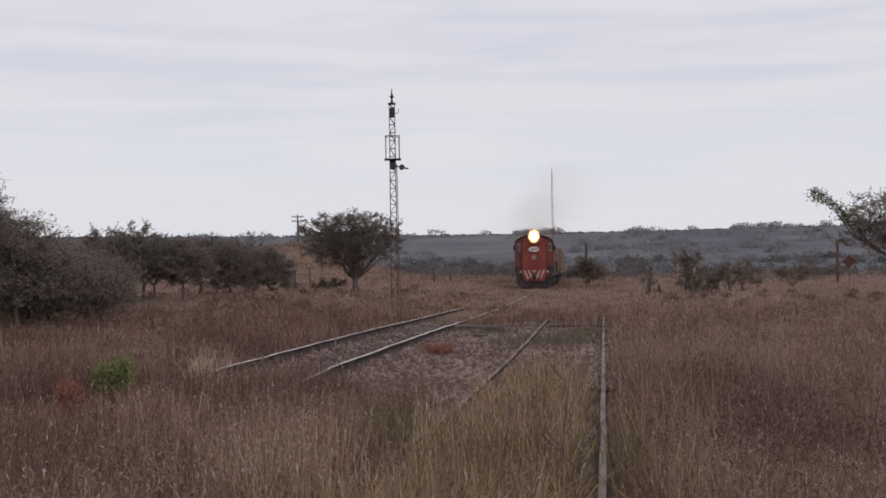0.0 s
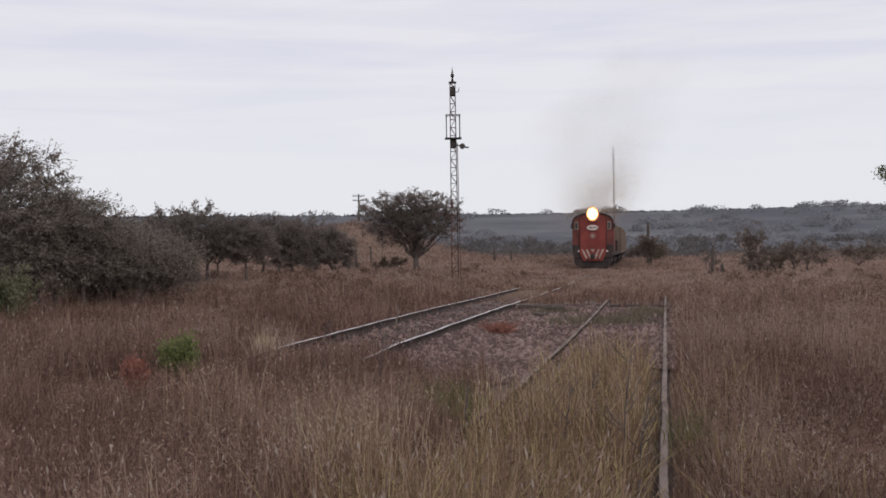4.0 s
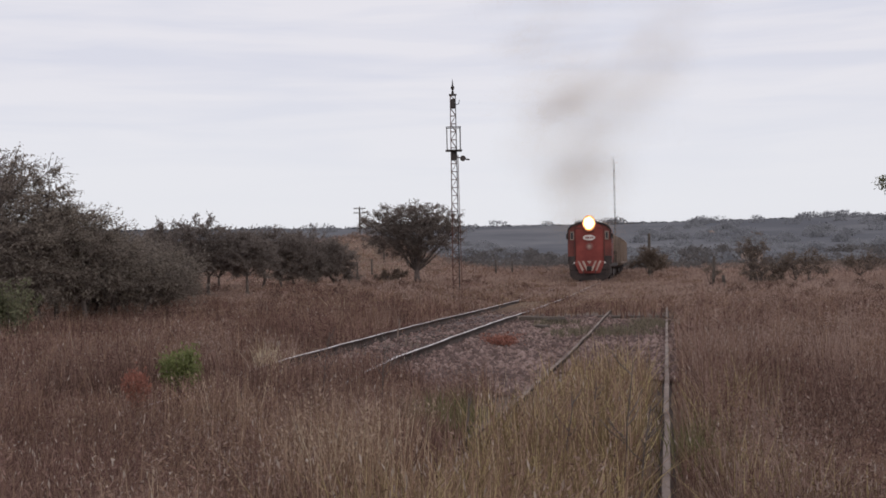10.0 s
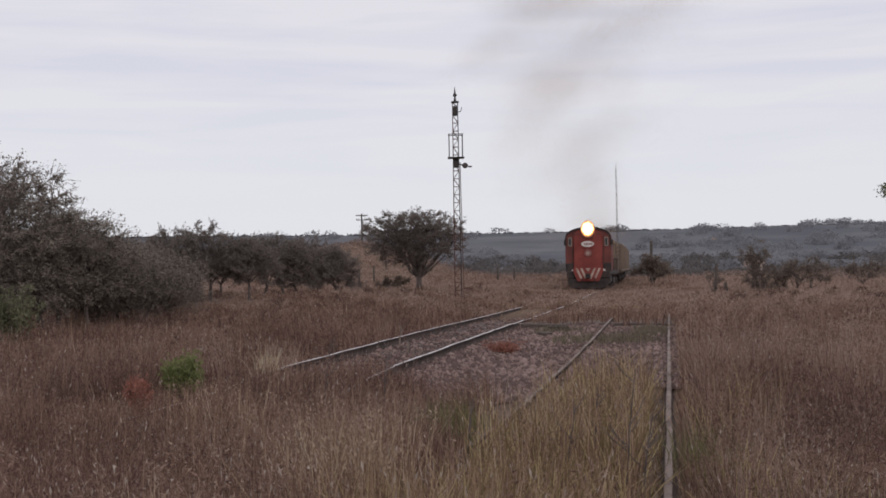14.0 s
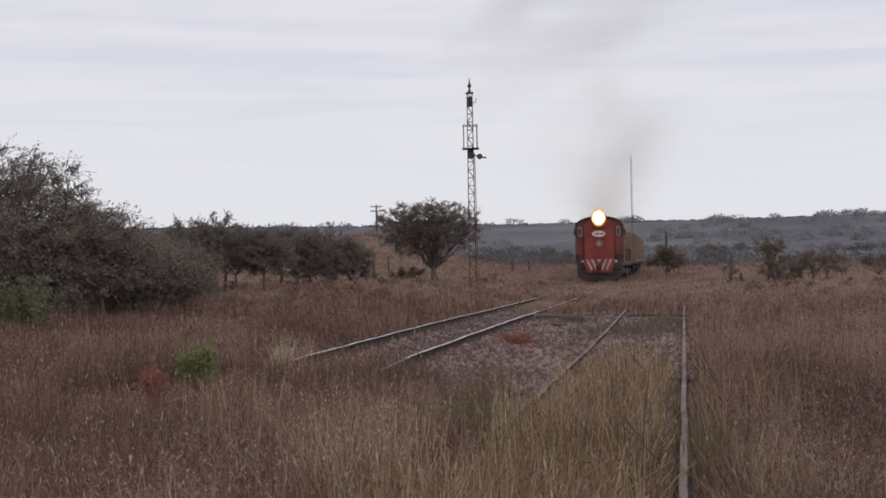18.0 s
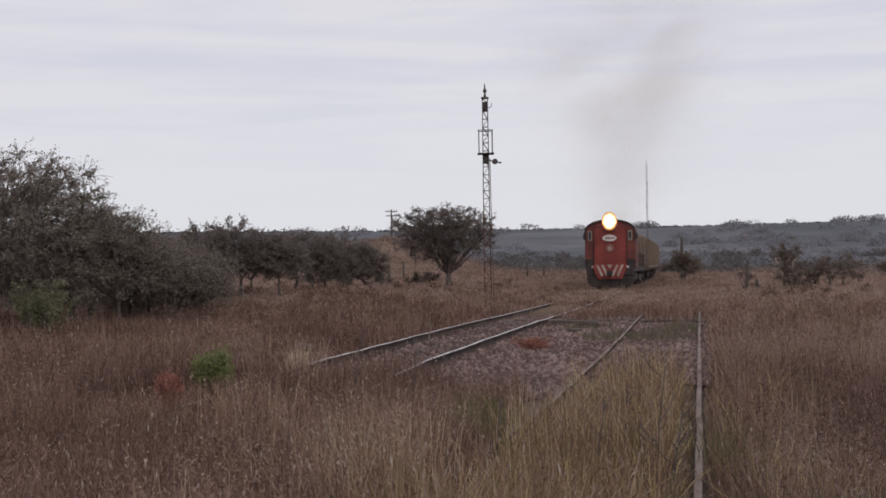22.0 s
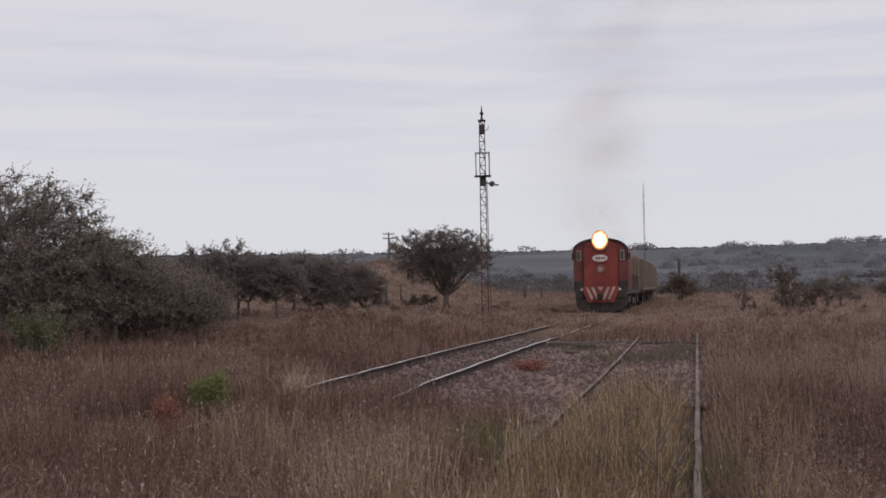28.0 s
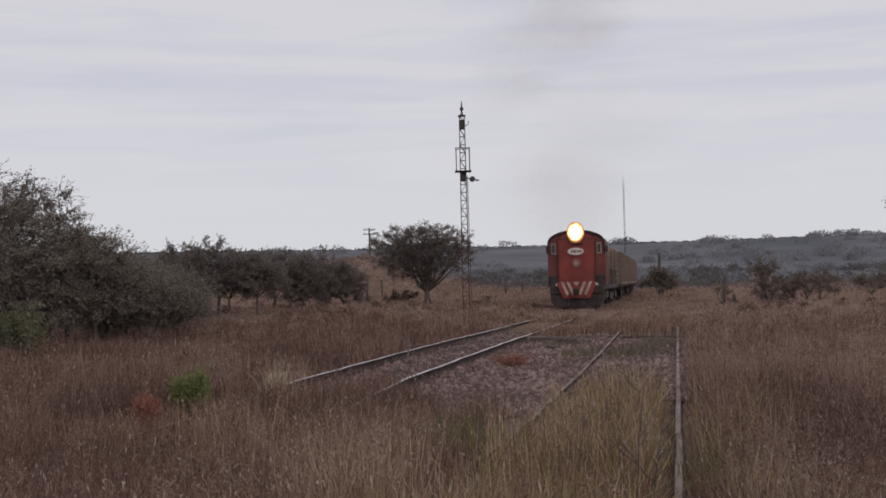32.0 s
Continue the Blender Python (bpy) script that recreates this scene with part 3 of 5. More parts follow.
def tree(name, x, y, h, w, seed, label, category, boughs=9, sprays=9, leaf=0.07, base=0.36, flat=0.42, stems=3, thick=0.10, lm=None, group="", bare=0.0, lean=(0.0, 0.0), shape="dome", tip=(), twigs=8, leaves=10, limb=0.055):
    """A thorn tree: stems fork into boughs, each bough carries flattened sprays of twigs set with small leaves."""
    rs = np.random.RandomState(seed)
    t = thing(name, pose(x, y, gz(x, y) - 0.05), label, category, group)
    V, F, L = [], [], []
    roots, heads = [], []
    for k in range(stems):
        rx, ry = rs.uniform(-0.14, 0.14) * (stems - 1) * w * 0.16, rs.uniform(-0.1, 0.1) * (stems - 1) * w * 0.12
        hx, hy, hz = rx * 2.0 + rs.uniform(-0.35, 0.35), ry * 2.0, (base + 0.08) * h * rs.uniform(0.6, 1.1)
        r = thick * h / 5
        limb_tube(V, F, [(rx, ry, -0.2), (rx * 1.2 + rs.uniform(-0.12, 0.12), ry * 1.3, hz * 0.5), (hx, hy, hz)], r, r * 0.7, 7)
        heads.append((hx, hy, hz))
    for k in range(boughs):
        a = 6.283 * (k * 0.381966 + rs.uniform(-0.06, 0.06))
        q = math.sqrt((k + 0.5) / boughs) * rs.uniform(0.85, 1.05)
        rad = max(0.0, q * w / 2 - w * 0.10)
        if shape == "cone":
            z = h * (0.91 - 0.07 * q ** 3 - 0.36 * (1 - q) * rs.uniform(0, 1) - 0.42 * rs.uniform(0, 1) ** 2.4 * q)
        else:
            hi, lo = h * (0.96 - flat * q ** 2.4), h * (base + 0.10)
            z = lo + (hi - lo) * (1 - 0.75 * rs.uniform(0, 1) ** 1.6)
        bx, by, bz = rad * math.cos(a) + lean[0] * z, rad * math.sin(a) * 0.9 + lean[1] * z, z
        hx, hy, hz = min(heads, key=lambda p: (p[0] - bx * 0.5) ** 2 + (p[1] - by * 0.5) ** 2)
        mid = (hx * 0.5 + bx * 0.5 + rs.uniform(-0.2, 0.2), hy * 0.5 + by * 0.5 + rs.uniform(-0.2, 0.2), hz + (bz - hz) * (0.40 if shape == "cone" else 0.55))
        limb_tube(V, F, [(hx, hy, hz - 0.05), mid, (bx, by, bz - 0.1)], limb * h / 5, limb * 0.4, 5)
        out = Vector((bx, by, 0.55 * w * 0.5)).normalized()
        for j in range(sprays):
            d = np.clip(rs.normal(0, 1, 3), -1.5, 1.5) * np.array([0.25, 0.25, 0.13]) * w * 0.55
            c = Vector((bx + d[0], by + d[1], min(bz + d[2], h * 1.0)))
            limb_tube(V, F, [mid, ((mid[0] + c.x) / 2 + rs.uniform(-0.1, 0.1), (mid[1] + c.y) / 2, (mid[2] + c.z) / 2 + 0.05), c], 0.016, 0.007, 3)
            leafy = rs.uniform() >= bare
            for _ in range(twigs):
                g = out * rs.uniform(0.1, 0.9) + Vector(rs.normal(0, 1, 3) * np.array([0.8, 0.8, 0.45])) + Vector((0.12, 0, 0.25))
                g.normalize()
                ln = rs.uniform(0.25, 0.72) * (h / 4.2) ** 0.5
                e = c + g * ln
                b = (c + e) / 2 + Vector((0, 0, 0.04))
                limb_tube(V, F, [c, b, e], 0.008, 0.003, 3)
                if leafy:
                    f = rs.uniform(0.1, 1.08, (leaves, 1))
                    L.append(np.array(c)[None] + (np.array(e) - np.array(c))[None] * f + rs.normal(0, 0.034, (leaves, 3)))
    if tip:
        hx, hy, hz = heads[0]
        for c in tip:
            limb_tube(V, F, [(hx, hy, hz), (c[0] * 0.6, c[1] * 0.5, hz + (c[2] - hz) * 0.45), (c[0] * 0.85, c[1], c[2] - 0.3), c], 0.05, 0.01, 4)
        BV, BF = leaf_cloud(tip, np.array([0.19, 0.19, 0.13]), 110, 0.10, rs)
        tagged(mesh_from("leafy_bough", BV, BF, LEAFPALE, t, "stuff"), "pale olive leaves at the bough tip")
    tagged(mesh_from("trunk", V, F, BARK, t), "dark twisted stems and limbs")
    if L:
        LV, LF = leaf_cloud(np.concatenate(L), 0.012, 1, leaf, rs)
        LV[:, 2] = np.maximum(LV[:, 2], 0.12)
        tagged(mesh_from("crown", LV, LF, lm or LEAFDARK, t), "feathery sprays of small leaves")
    return t


def crown_tree(name, x, y, h, w, seed, label, category, base, rim, flat, boughs=12, sprays=160, twigs=8, leaves=9, leaf=0.08, trunks=((0.0, 0.0),), thick=0.09, lm=None, group="", reach=0.55, slant=0.25, even=0.7):
    """A thorn tree by its crown: the underside runs from base at the middle to rim at the edge (parts of the height), the top falls off by flat;
    boughs fork from the trunks, sprays of leafy twigs fill the crown, thickest under its top."""
    rs = np.random.RandomState(seed)
    t = thing(name, pose(x, y, gz(x, y) - 0.05), label, category, group)
    V, F, L = [], [], []
    ph = rs.uniform(0, 6.283, 4)
    S = []
    for k in range(sprays):
        a, q = 6.283 * (k * 0.381966 + rs.uniform(-0.1, 0.1)), math.sqrt(rs.uniform(0.01, 1))
        lobe = 1 + 0.13 * math.sin(2 * a + ph[0]) + 0.09 * math.sin(3 * a + ph[1])
        rad = q * lobe * (w / 2 - 0.2)
        bump = 0.035 * h * (math.sin(5 * a + ph[2]) * q + math.sin(9 * q + 3 * a + ph[3]))
        top, low = h * (1 - flat * q ** 2.4) - 0.25 + bump, h * (base + (rim - base) * q ** 1.2) + abs(bump)
        S.append(Vector((rad * math.cos(a), rad * math.sin(a), low + max(0.05, top - low) * rs.uniform(0, 1) ** even)))
    heads = []
    r = thick * h / 5
    for rx, ry in trunks:
        hz = max(0.35, base * h * 0.75)
        hx, hy = rx + rs.uniform(-0.2, 0.3), ry + rs.uniform(-0.15, 0.15)
        limb_tube(V, F, [(rx, ry, -0.2), (rx + 0.3 * (hx - rx) + rs.uniform(-0.06, 0.06), ry, hz * 0.5), (hx, hy, hz)], r * 1.15, r * 0.8, 8)
        heads.append(Vector((hx, hy, hz)))
    ends = []
    for k in range(boughs):
        c = S[(k * sprays) // boughs].copy()
        head = min(heads, key=lambda p: (p - c * 0.5).length)
        c = head + (c - head) * rs.uniform(0.62, 0.85)
        mid = head + (c - head) * 0.5 + Vector((rs.uniform(-0.15, 0.15), rs.uniform(-0.15, 0.15), -0.07 * (c - head).length))
        limb_tube(V, F, [head - Vector((0, 0, 0.05)), mid, c], r * 0.46, r * 0.18, 5)
        ends += [(mid, r * 0.3), (c, r * 0.22)]
    for c in S:
        e, er = min(ends, key=lambda p: (p[0] - c).length)
        m = (e + c) / 2 + Vector((rs.uniform(-0.08, 0.08), rs.uniform(-0.08, 0.08), 0.03))
        limb_tube(V, F, [e, m, c], max(0.012, er * 0.6), 0.008, 4)
        out = Vector((c.x * 2 / w, c.y * 2 / w, 0.75 * (c.z / h))) + Vector((slant, 0, 0))
        for _ in range(twigs):
            g = out * rs.uniform(0.3, 1.0) + Vector(rs.normal(0, 0.55, 3) * np.array([1, 1, 0.7]))
            g.normalize()
            ln = reach * rs.uniform(0.4, 1.15)
            p = c + g * ln + Vector((0, 0, -0.12 * ln))
            limb_tube(V, F, [c, (c + p) / 2 + Vector((0, 0, 0.08 * ln)), p], 0.009, 0.003, 3)
            f = rs.uniform(0.12, 1.05, (leaves, 1))
            L.append(np.array(c)[None] + (np.array(p) - np.array(c))[None] * f + rs.normal(0, 0.035, (leaves, 3)))
    tagged(mesh_from("trunk", V, F, BARK, t), "dark twisted stems and limbs")
    LV, LF = leaf_cloud(np.concatenate(L), 0.012, 1, leaf, rs)
    LV[:, 2] = np.maximum(LV[:, 2], 0.10)
    tagged(mesh_from("crown", LV, LF, lm or LEAFDARK, t), "feathery sprays of small leaves")
    return t


BUSH = "dense dark thorn bush with many stems at the pasture edge"
UMBRELLA = "dark flat-crowned thorn tree on bare crooked stems"
# the thicket on one side of the line, nearest first: bearing, distance, height, width, underside, rim, fall of the top
for px, d, h, w, base, rim, flat, seed in (
        (-290, 34, 5.6, 5.0, 0.18, 0.12, 0.35, 15), (-180, 31, 5.4, 5.2, 0.20, 0.12, 0.34, 3), (-88, 32, 4.75, 4.2, 0.20, 0.14, 0.36, 4), (6, 33, 3.65, 3.3, 0.32, 0.22, 0.36, 5),
        (60, 34.5, 2.75, 2.8, 0.34, 0.20, 0.34, 6), (112, 35.5, 2.55, 3.0, 0.34, 0.18, 0.30, 16), (166, 37, 2.4, 2.5, 0.28, 0.16, 0.34, 17),
        (-205, 42, 2.6, 5.0, 0.2, 0.15, 0.3, 22), (-120, 46, 3.6, 5.0, 0.2, 0.15, 0.3, 13), (-30, 40, 3.6, 4.2, 0.2, 0.12, 0.3, 18), (85, 42, 2.75, 3.8, 0.2, 0.12, 0.3, 19), (20, 60, 3.6, 5.5, 0.2, 0.2, 0.3, 14)):
    crown_tree("thorn_bush", at(px, d), d, h, w, seed, BUSH, "bush", base, rim, flat, 14, int(20 * w + 30 * h), 8, 12, 0.056, ((-0.14 * w, 0.1), (0.12 * w, -0.1)), 0.10, LEAFDARK, "thicket beside the line", 0.68, 0.40)
for px, d, h, w, base, rim, flat, seed in (
        (228, 50, 3.55, 4.2, 0.38, 0.34, 0.24, 7), (150, 62, 3.2, 4.2, 0.3, 0.3, 0.3, 12), (318, 50, 2.9, 3.0, 0.46, 0.42, 0.30, 8), (268, 58, 2.7, 2.6, 0.4, 0.36, 0.3, 24),
        (366, 60, 3.3, 4.1, 0.24, 0.16, 0.18, 9), (428, 62, 3.25, 4.2, 0.20, 0.14, 0.20, 10), (478, 64, 2.8, 2.6, 0.24, 0.12, 0.36, 11)):
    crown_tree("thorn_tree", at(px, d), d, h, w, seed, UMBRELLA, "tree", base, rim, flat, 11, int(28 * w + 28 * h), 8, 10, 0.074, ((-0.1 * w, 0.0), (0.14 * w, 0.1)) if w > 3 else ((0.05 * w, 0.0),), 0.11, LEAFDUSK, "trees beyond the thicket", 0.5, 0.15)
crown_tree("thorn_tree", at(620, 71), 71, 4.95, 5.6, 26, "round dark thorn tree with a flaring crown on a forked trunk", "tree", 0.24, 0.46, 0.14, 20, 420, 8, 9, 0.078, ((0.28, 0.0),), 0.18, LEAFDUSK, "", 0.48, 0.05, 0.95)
# sparse bushes on the open side
for px, d, h, w, base, rim, flat, sprays, seed, label in (
        (1216, 74, 3.55, 2.0, 0.38, 0.44, 0.34, 46, 31, "tall crooked limb of a half-bare grey bush"), (1238, 73.5, 2.15, 3.0, 0.16, 0.14, 0.34, 84, 37, "half-bare grey bush with crooked limbs"),
        (1304, 73, 2.4, 3.3, 0.18, 0.30, 0.26, 90, 32, "half-bare grey bush with crooked limbs"), (1408, 80, 2.05, 2.9, 0.30, 0.50, 0.20, 70, 33, "small flat-topped bare bush on one stem")):
    crown_tree("dry_bush", at(px, d), d, h, w, seed, label, "bush", base, rim, flat, 9, sprays, 8, 5, 0.075, ((-0.08 * w, 0), (0.1 * w, 0.1)) if px < 1400 else ((0, 0),), 0.16, LEAFGREY, "half-bare bushes", 0.45, 0.1, 0.9)
tree("dry_bush", at(1042, 108), 108, 2.6, 3.6, 34, "low dark bush beside the line", "bush", 12, 8, 0.10, 0.2, 0.5, 2, 0.10, LEAFGREY, "half-bare bushes")
tree("dry_bush", at(1152, 64), 64.5, 1.5, 1.3, 35, "small dead bush round a stump", "bush", 4, 4, 0.07, 0.2, 0.5, 2, 0.08, LEAFGREY, "half-bare bushes", 0.4, (0, 0), "dome", (), 6, 5)
tree("dry_bush", at(585, 72), 71.5, 0.95, 1.6, 36, "low grey shrub in the grass", "bush", 5, 5, 0.08, 0.2, 0.5, 2, 0.10, LEAFGREY, "half-bare bushes")
# the tree at the edge of the view, its boughs reaching in
tree("thorn_tree", at(1608, 58), 58, 5.0, 6.4, 41, "spreading thorn tree with crooked twigs and sparse leaves", "tree", 30, 9, 0.085, 0.40, 0.35, 2, 0.16, LEAFDARK, "", 0.08, (0, 0), "cone",
     ((-4.45, 0, 5.2), (-4.15, 0.1, 5.1), (-4.3, -0.1, 4.85), (-3.9, 0.1, 4.85), (-3.6, 0, 4.6), (-3.3, 0.1, 4.4), (-3.0, 0, 4.1), (-2.8, 0.1, 3.8)), 9, 10)


def far_woods():
    """Crowns of the far woods, each a loose dome of leaf masses: on the slopes, along the skyline and in the near valley."""
    rs = np.random.RandomState(77)
    spots = []
    for _ in range(1200):                                     # slopes
        a, r = rs.uniform(-0.55, 0.55), rs.uniform(300, 1540)
        if lumps(r * math.sin(a), r * math.cos(a) * 0.5, 190.0, 9) > 0.0:
            spots.append((r * math.sin(a), r * math.cos(a), rs.uniform(2.4, 5.5) * (0.7 + r / 1500)))
    sx, sy, ss = np.array(spots).T
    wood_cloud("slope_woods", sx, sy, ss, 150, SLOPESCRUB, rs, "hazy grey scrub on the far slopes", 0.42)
    spots = []
    for _ in range(3400):                                     # skyline
        a, r = rs.uniform(-0.6, 0.6), rs.uniform(1610, 1690)
        spots.append((r * math.sin(a), r * math.cos(a), rs.uniform(1.3, 2.6) + (rs.uniform() > 0.94) * rs.uniform(0.6, 2.0)))
    sx, sy, ss = np.array(spots).T
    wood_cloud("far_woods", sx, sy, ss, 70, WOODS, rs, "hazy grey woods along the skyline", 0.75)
    spots = []
    for _ in range(1500):                                     # the valley behind the train
        a, r = rs.uniform(-0.34, 0.45), rs.uniform(170, 900)
        if lumps(r * math.sin(a), r * math.cos(a), 120.0, 19) > -0.25:
            spots.append((r * math.sin(a), r * math.cos(a), rs.uniform(0.9, 2.2) * (0.7 + r / 500)))
    sx, sy, ss = np.array(spots).T
    wood_cloud("valley_bushes", sx, sy, ss, 130, VALLEY, rs, "dull grey-brown bushes in the valley behind the train", 0.45)
    spots = []
    for _ in range(1500):                                     # low scrub where the pasture drops away
        a, r = rs.uniform(-0.30, 0.42), rs.uniform(120, 300)
        x, y = r * math.sin(a), r * math.cos(a)
        if abs(x - float(main_x(y))) > 4.5 and lumps(x, y, 45.0, 39) > -0.35:
            spots.append((x, y, rs.uniform(0.25, 0.75) * (0.6 + r / 220)))
    sx, sy, ss = np.array(spots).T
    wood_cloud("pasture_scrub", sx, sy, ss, 60, SCRUB, rs, "low dry scrub where the pasture drops away", 0.4)


def wood_cloud(name, sx, sy, ss, per, material, rs, label, fine=1.0):
    n = len(sx)
    d = rs.normal(0, 1, (n, per, 3))
    d /= np.linalg.norm(d, axis=2)[..., None]
    d *= rs.uniform(0.25, 1.0, (n, per, 1)) ** 0.5
    d[..., 2] = np.abs(d[..., 2]) * 1.15 - 0.1
    wide = rs.uniform(1.1, 1.9, (n, 1))
    size = ss[:, None] * np.stack([wide[:, 0], wide[:, 0], np.ones(n)], 1)
    c = d * size[:, None, :] + np.stack([sx, sy, ground_z(sx, sy)], 1)[:, None]
    c = c.reshape(-1, 3)
    m = len(c)
    s = np.repeat(ss, per)[:, None] * rs.uniform(0.35, 0.8, (m, 1)) * fine
    e, f = rs.normal(0, 1, (m, 3)), rs.normal(0, 1, (m, 3))
    e /= np.linalg.norm(e, axis=1)[:, None]
    f = np.cross(e, f)
    f /= np.linalg.norm(f, axis=1)[:, None]
    V = np.stack([c - e * s * 0.5, c + e * s * 0.5, c + f * s], 1).reshape(-1, 3)
    tagged(mesh_from(name, V, np.arange(3 * m).reshape(-1, 3), material, None, "stuff"), label, "woods")


far_woods()

# ---- the train ----
TRAIN_TURN = -math.degrees(math.atan(HEADING))
TRAIN_TILT = -math.degrees(math.atan(GRADE))
FRONT_AT, SPEED = 95.3, 0.937


def on_line(y):
    """The pose of a vehicle whose front stands at y on the main line."""
    turn = -math.degrees(math.atan((float(main_x(y + 14.0)) - float(main_x(y))) / 14.0))
    return pose(float(main_x(y)), y, float(main_z(y)), TRAIN_TILT, 0, turn)


ALONG = math.cos(math.atan(HEADING))
WHEELS = []                                # (wheelset, its place in the vehicle)


def wheelset(parent, y, r):
    """Two wheels on an axle, turning about x."""
    b = rod((-0.95, 0, 0), (0.95, 0, 0), 0.08, sides=10)
    for s in (-1, 1):
        rod((s * 0.80, 0, 0), (s * 0.93, 0, 0), r, sides=20, bm=b)
        rod((s * 0.76, 0, 0), (s * 0.80, 0, 0), r + 0.03, sides=20, bm=b)
        rod((s * 0.92, 0, 0), (s * 0.96, 0, 0), r * 0.3, sides=10, bm=b)
    w = part("wheelset", b, GRIME, parent)
    w.matrix_basis = pose(0, y, r)
    WHEELS.append((w, y, r))


def bogie(parent, y, axles, r, half):
    for a in axles:
        wheelset(parent, y + a, r)
    for s in (-1, 1):
        b = prism([(-half, 0.55), (-half + 0.3, 0.35), (half - 0.3, 0.35), (half, 0.55), (half, 0.80), (-half, 0.80)], -0.06, 0.06)
        b.transform(Matrix.Translation((s * 1.10, y, 0)) @ Matrix.Rotation(radians(90), 4, "Z"))
        part("bogie_frame", b, GRIME, parent)


def arch(w, z0, shoulder, top, n=10, bow=0.0):
    """Outline of a body end: upright sides and an arched roof."""
    o = [(-w, z0), (w, z0), (w + bow, (z0 + shoulder) / 2), (w, shoulder)]
    for i in range(1, n):
        a = math.pi * i / n
        o.append((w * math.cos(a) * (1 - 0.0 * i), shoulder + (top - shoulder) * math.sin(a) ** 0.8))
    o += [(-w, shoulder), (-w - bow, (z0 + shoulder) / 2)]
    return o


def locomotive():
    t = thing("locomotive", on_line(FRONT_AT), "faded red diesel locomotive with white chevrons and a lit headlight", "locomotive")
    # cab: flared full-width shell, its nose panel standing proud
    part("cab", prism(arch(1.52, 1.30, 3.50, 4.25, 14, 0.02), 0.25, 3.1, 0.05), LOCODARK, t, "dirty red arched cab shell")
    part("nose_panel", prism([(-0.96, 1.35), (0.96, 1.35), (0.97, 3.7), (0.80, 3.98), (0.4, 4.13), (-0.4, 4.13), (-0.80, 3.98), (-0.97, 3.7)], 0.12, 0.40, 0.04), LOCORED, t, "brighter red nose panel")
    outer, inner = arch(1.555, 2.6, 3.50, 4.29, 14)[2:], arch(1.47, 2.6, 3.46, 4.17, 14)[2:]
    b = bmesh.new()
    ring = [[b.verts.new((x, y, z)) for x, z in line] for line, y in ((outer, 0.17), (inner, 0.17), (inner, 0.30), (outer, 0.30))]
    for k in range(len(outer) - 1):
        for m in range(4):
            a0, a1 = ring[m], ring[(m + 1) % 4]
            b.faces.new((a0[k], a0[k + 1], a1[k + 1], a1[k]))
    bmesh.ops.recalc_face_normals(b, faces=b.faces)
    part("roof_rim", b, GRIME, t, "dark rim round the cab roof")
    for s in (-1, 1):
        win = part("corner_window", box(s * 1.22, 0.235, 3.28, 0.27, 0.06, 0.62, 0.02), FRAMEPAINT, t, "cream-framed narrow cab window")
        part("pane", box(s * 1.22, 0.20, 3.28, 0.14, 0.012, 0.44, 0.004), WINDOWGLASS, win)
        part("grab_rail", rod((s * 1.03, 0.10, 1.7), (s * 1.03, 0.10, 2.9), 0.018), IRON, t)
        part("side_window", box(s * 1.535, 1.7, 3.05, 0.03, 1.1, 0.65, 0.01), WINDOWGLASS, t)
        part("door", box(s * 1.535, 2.75, 2.5, 0.03, 0.55, 1.9, 0.01), LOCORED, t)
        part("number_box", box(s * 0.72, 0.16, 3.80, 0.34, 0.10, 0.16, 0.02), LOCODARK, t)
    # white oval plate with lettering bars, and a round badge
    b = bmesh.new()
    bmesh.ops.create_cone(b, cap_ends=True, segments=32, radius1=0.5, radius2=0.5, depth=0.03)
    b.transform(Matrix.Translation((-0.02, 0.105, 3.13)) @ Matrix.Diagonal((0.86, 1, 0.39, 1)) @ Matrix.Rotation(radians(90), 4, "X"))
    plate = part("oval_plate", b, WHITE, t, "white oval maker plate")
    for x, w in ((-0.22, 0.10), (-0.07, 0.13), (0.09, 0.10), (0.22, 0.10)):
        part("plate_bar", box(x, 0.085, 3.13, w, 0.012, 0.13, 0.003), LETTERING, plate)
    b = bmesh.new()
    bmesh.ops.create_cone(b, cap_ends=True, segments=28, radius1=0.26, radius2=0.24, depth=0.06)
    b.transform(Matrix.Translation((0, 0.10, 2.51)) @ Matrix.Rotation(radians(90), 4, "X"))
    badge = part("round_badge", b, LETTERING, t, "dark round badge with a pale star shape")
    for k in range(3):
        bb = box(0, 0, 0, 0.30, 0.012, 0.06, 0.003)
        bb.transform(Matrix.Translation((0, 0.062 - 0.002 * k, 2.51)) @ Matrix.Rotation(radians(60 * k + 30), 4, "Y"))
        part("badge_bar", bb, STRIPE, badge)
    part("trim_strip", box(0, 0.10, 2.84, 0.8, 0.03, 0.03, 0.005), LOCODARK, t)
    # headlight unit in the brow, the lens widened to take in its glare
    part("headlight_housing", prism([(-0.36, 3.50), (0.36, 3.50), (0.42, 4.1), (0.34, 4.55), (-0.34, 4.55), (-0.42, 4.1)], 0.0, 0.75, 0.05), LOCODARK, t)
    b = bmesh.new()
    bmesh.ops.create_uvsphere(b, u_segments=32, v_segments=18, radius=0.5, matrix=Matrix.Translation((0, 0.0, 4.15)) @ Matrix.Diagonal((0.94, 0.18, 1.14, 1)))
    part("headlight_glare", b, HEADLIGHT, t, "warm white headlight, its amber glare shaped into the lens", True)
    # pilot with chevron stripes, buffer beam, plough and coupler
    part("buffer_beam", box(0, 0.10, 1.06, 2.86, 0.40, 0.50, 0.06), GRIME, t)
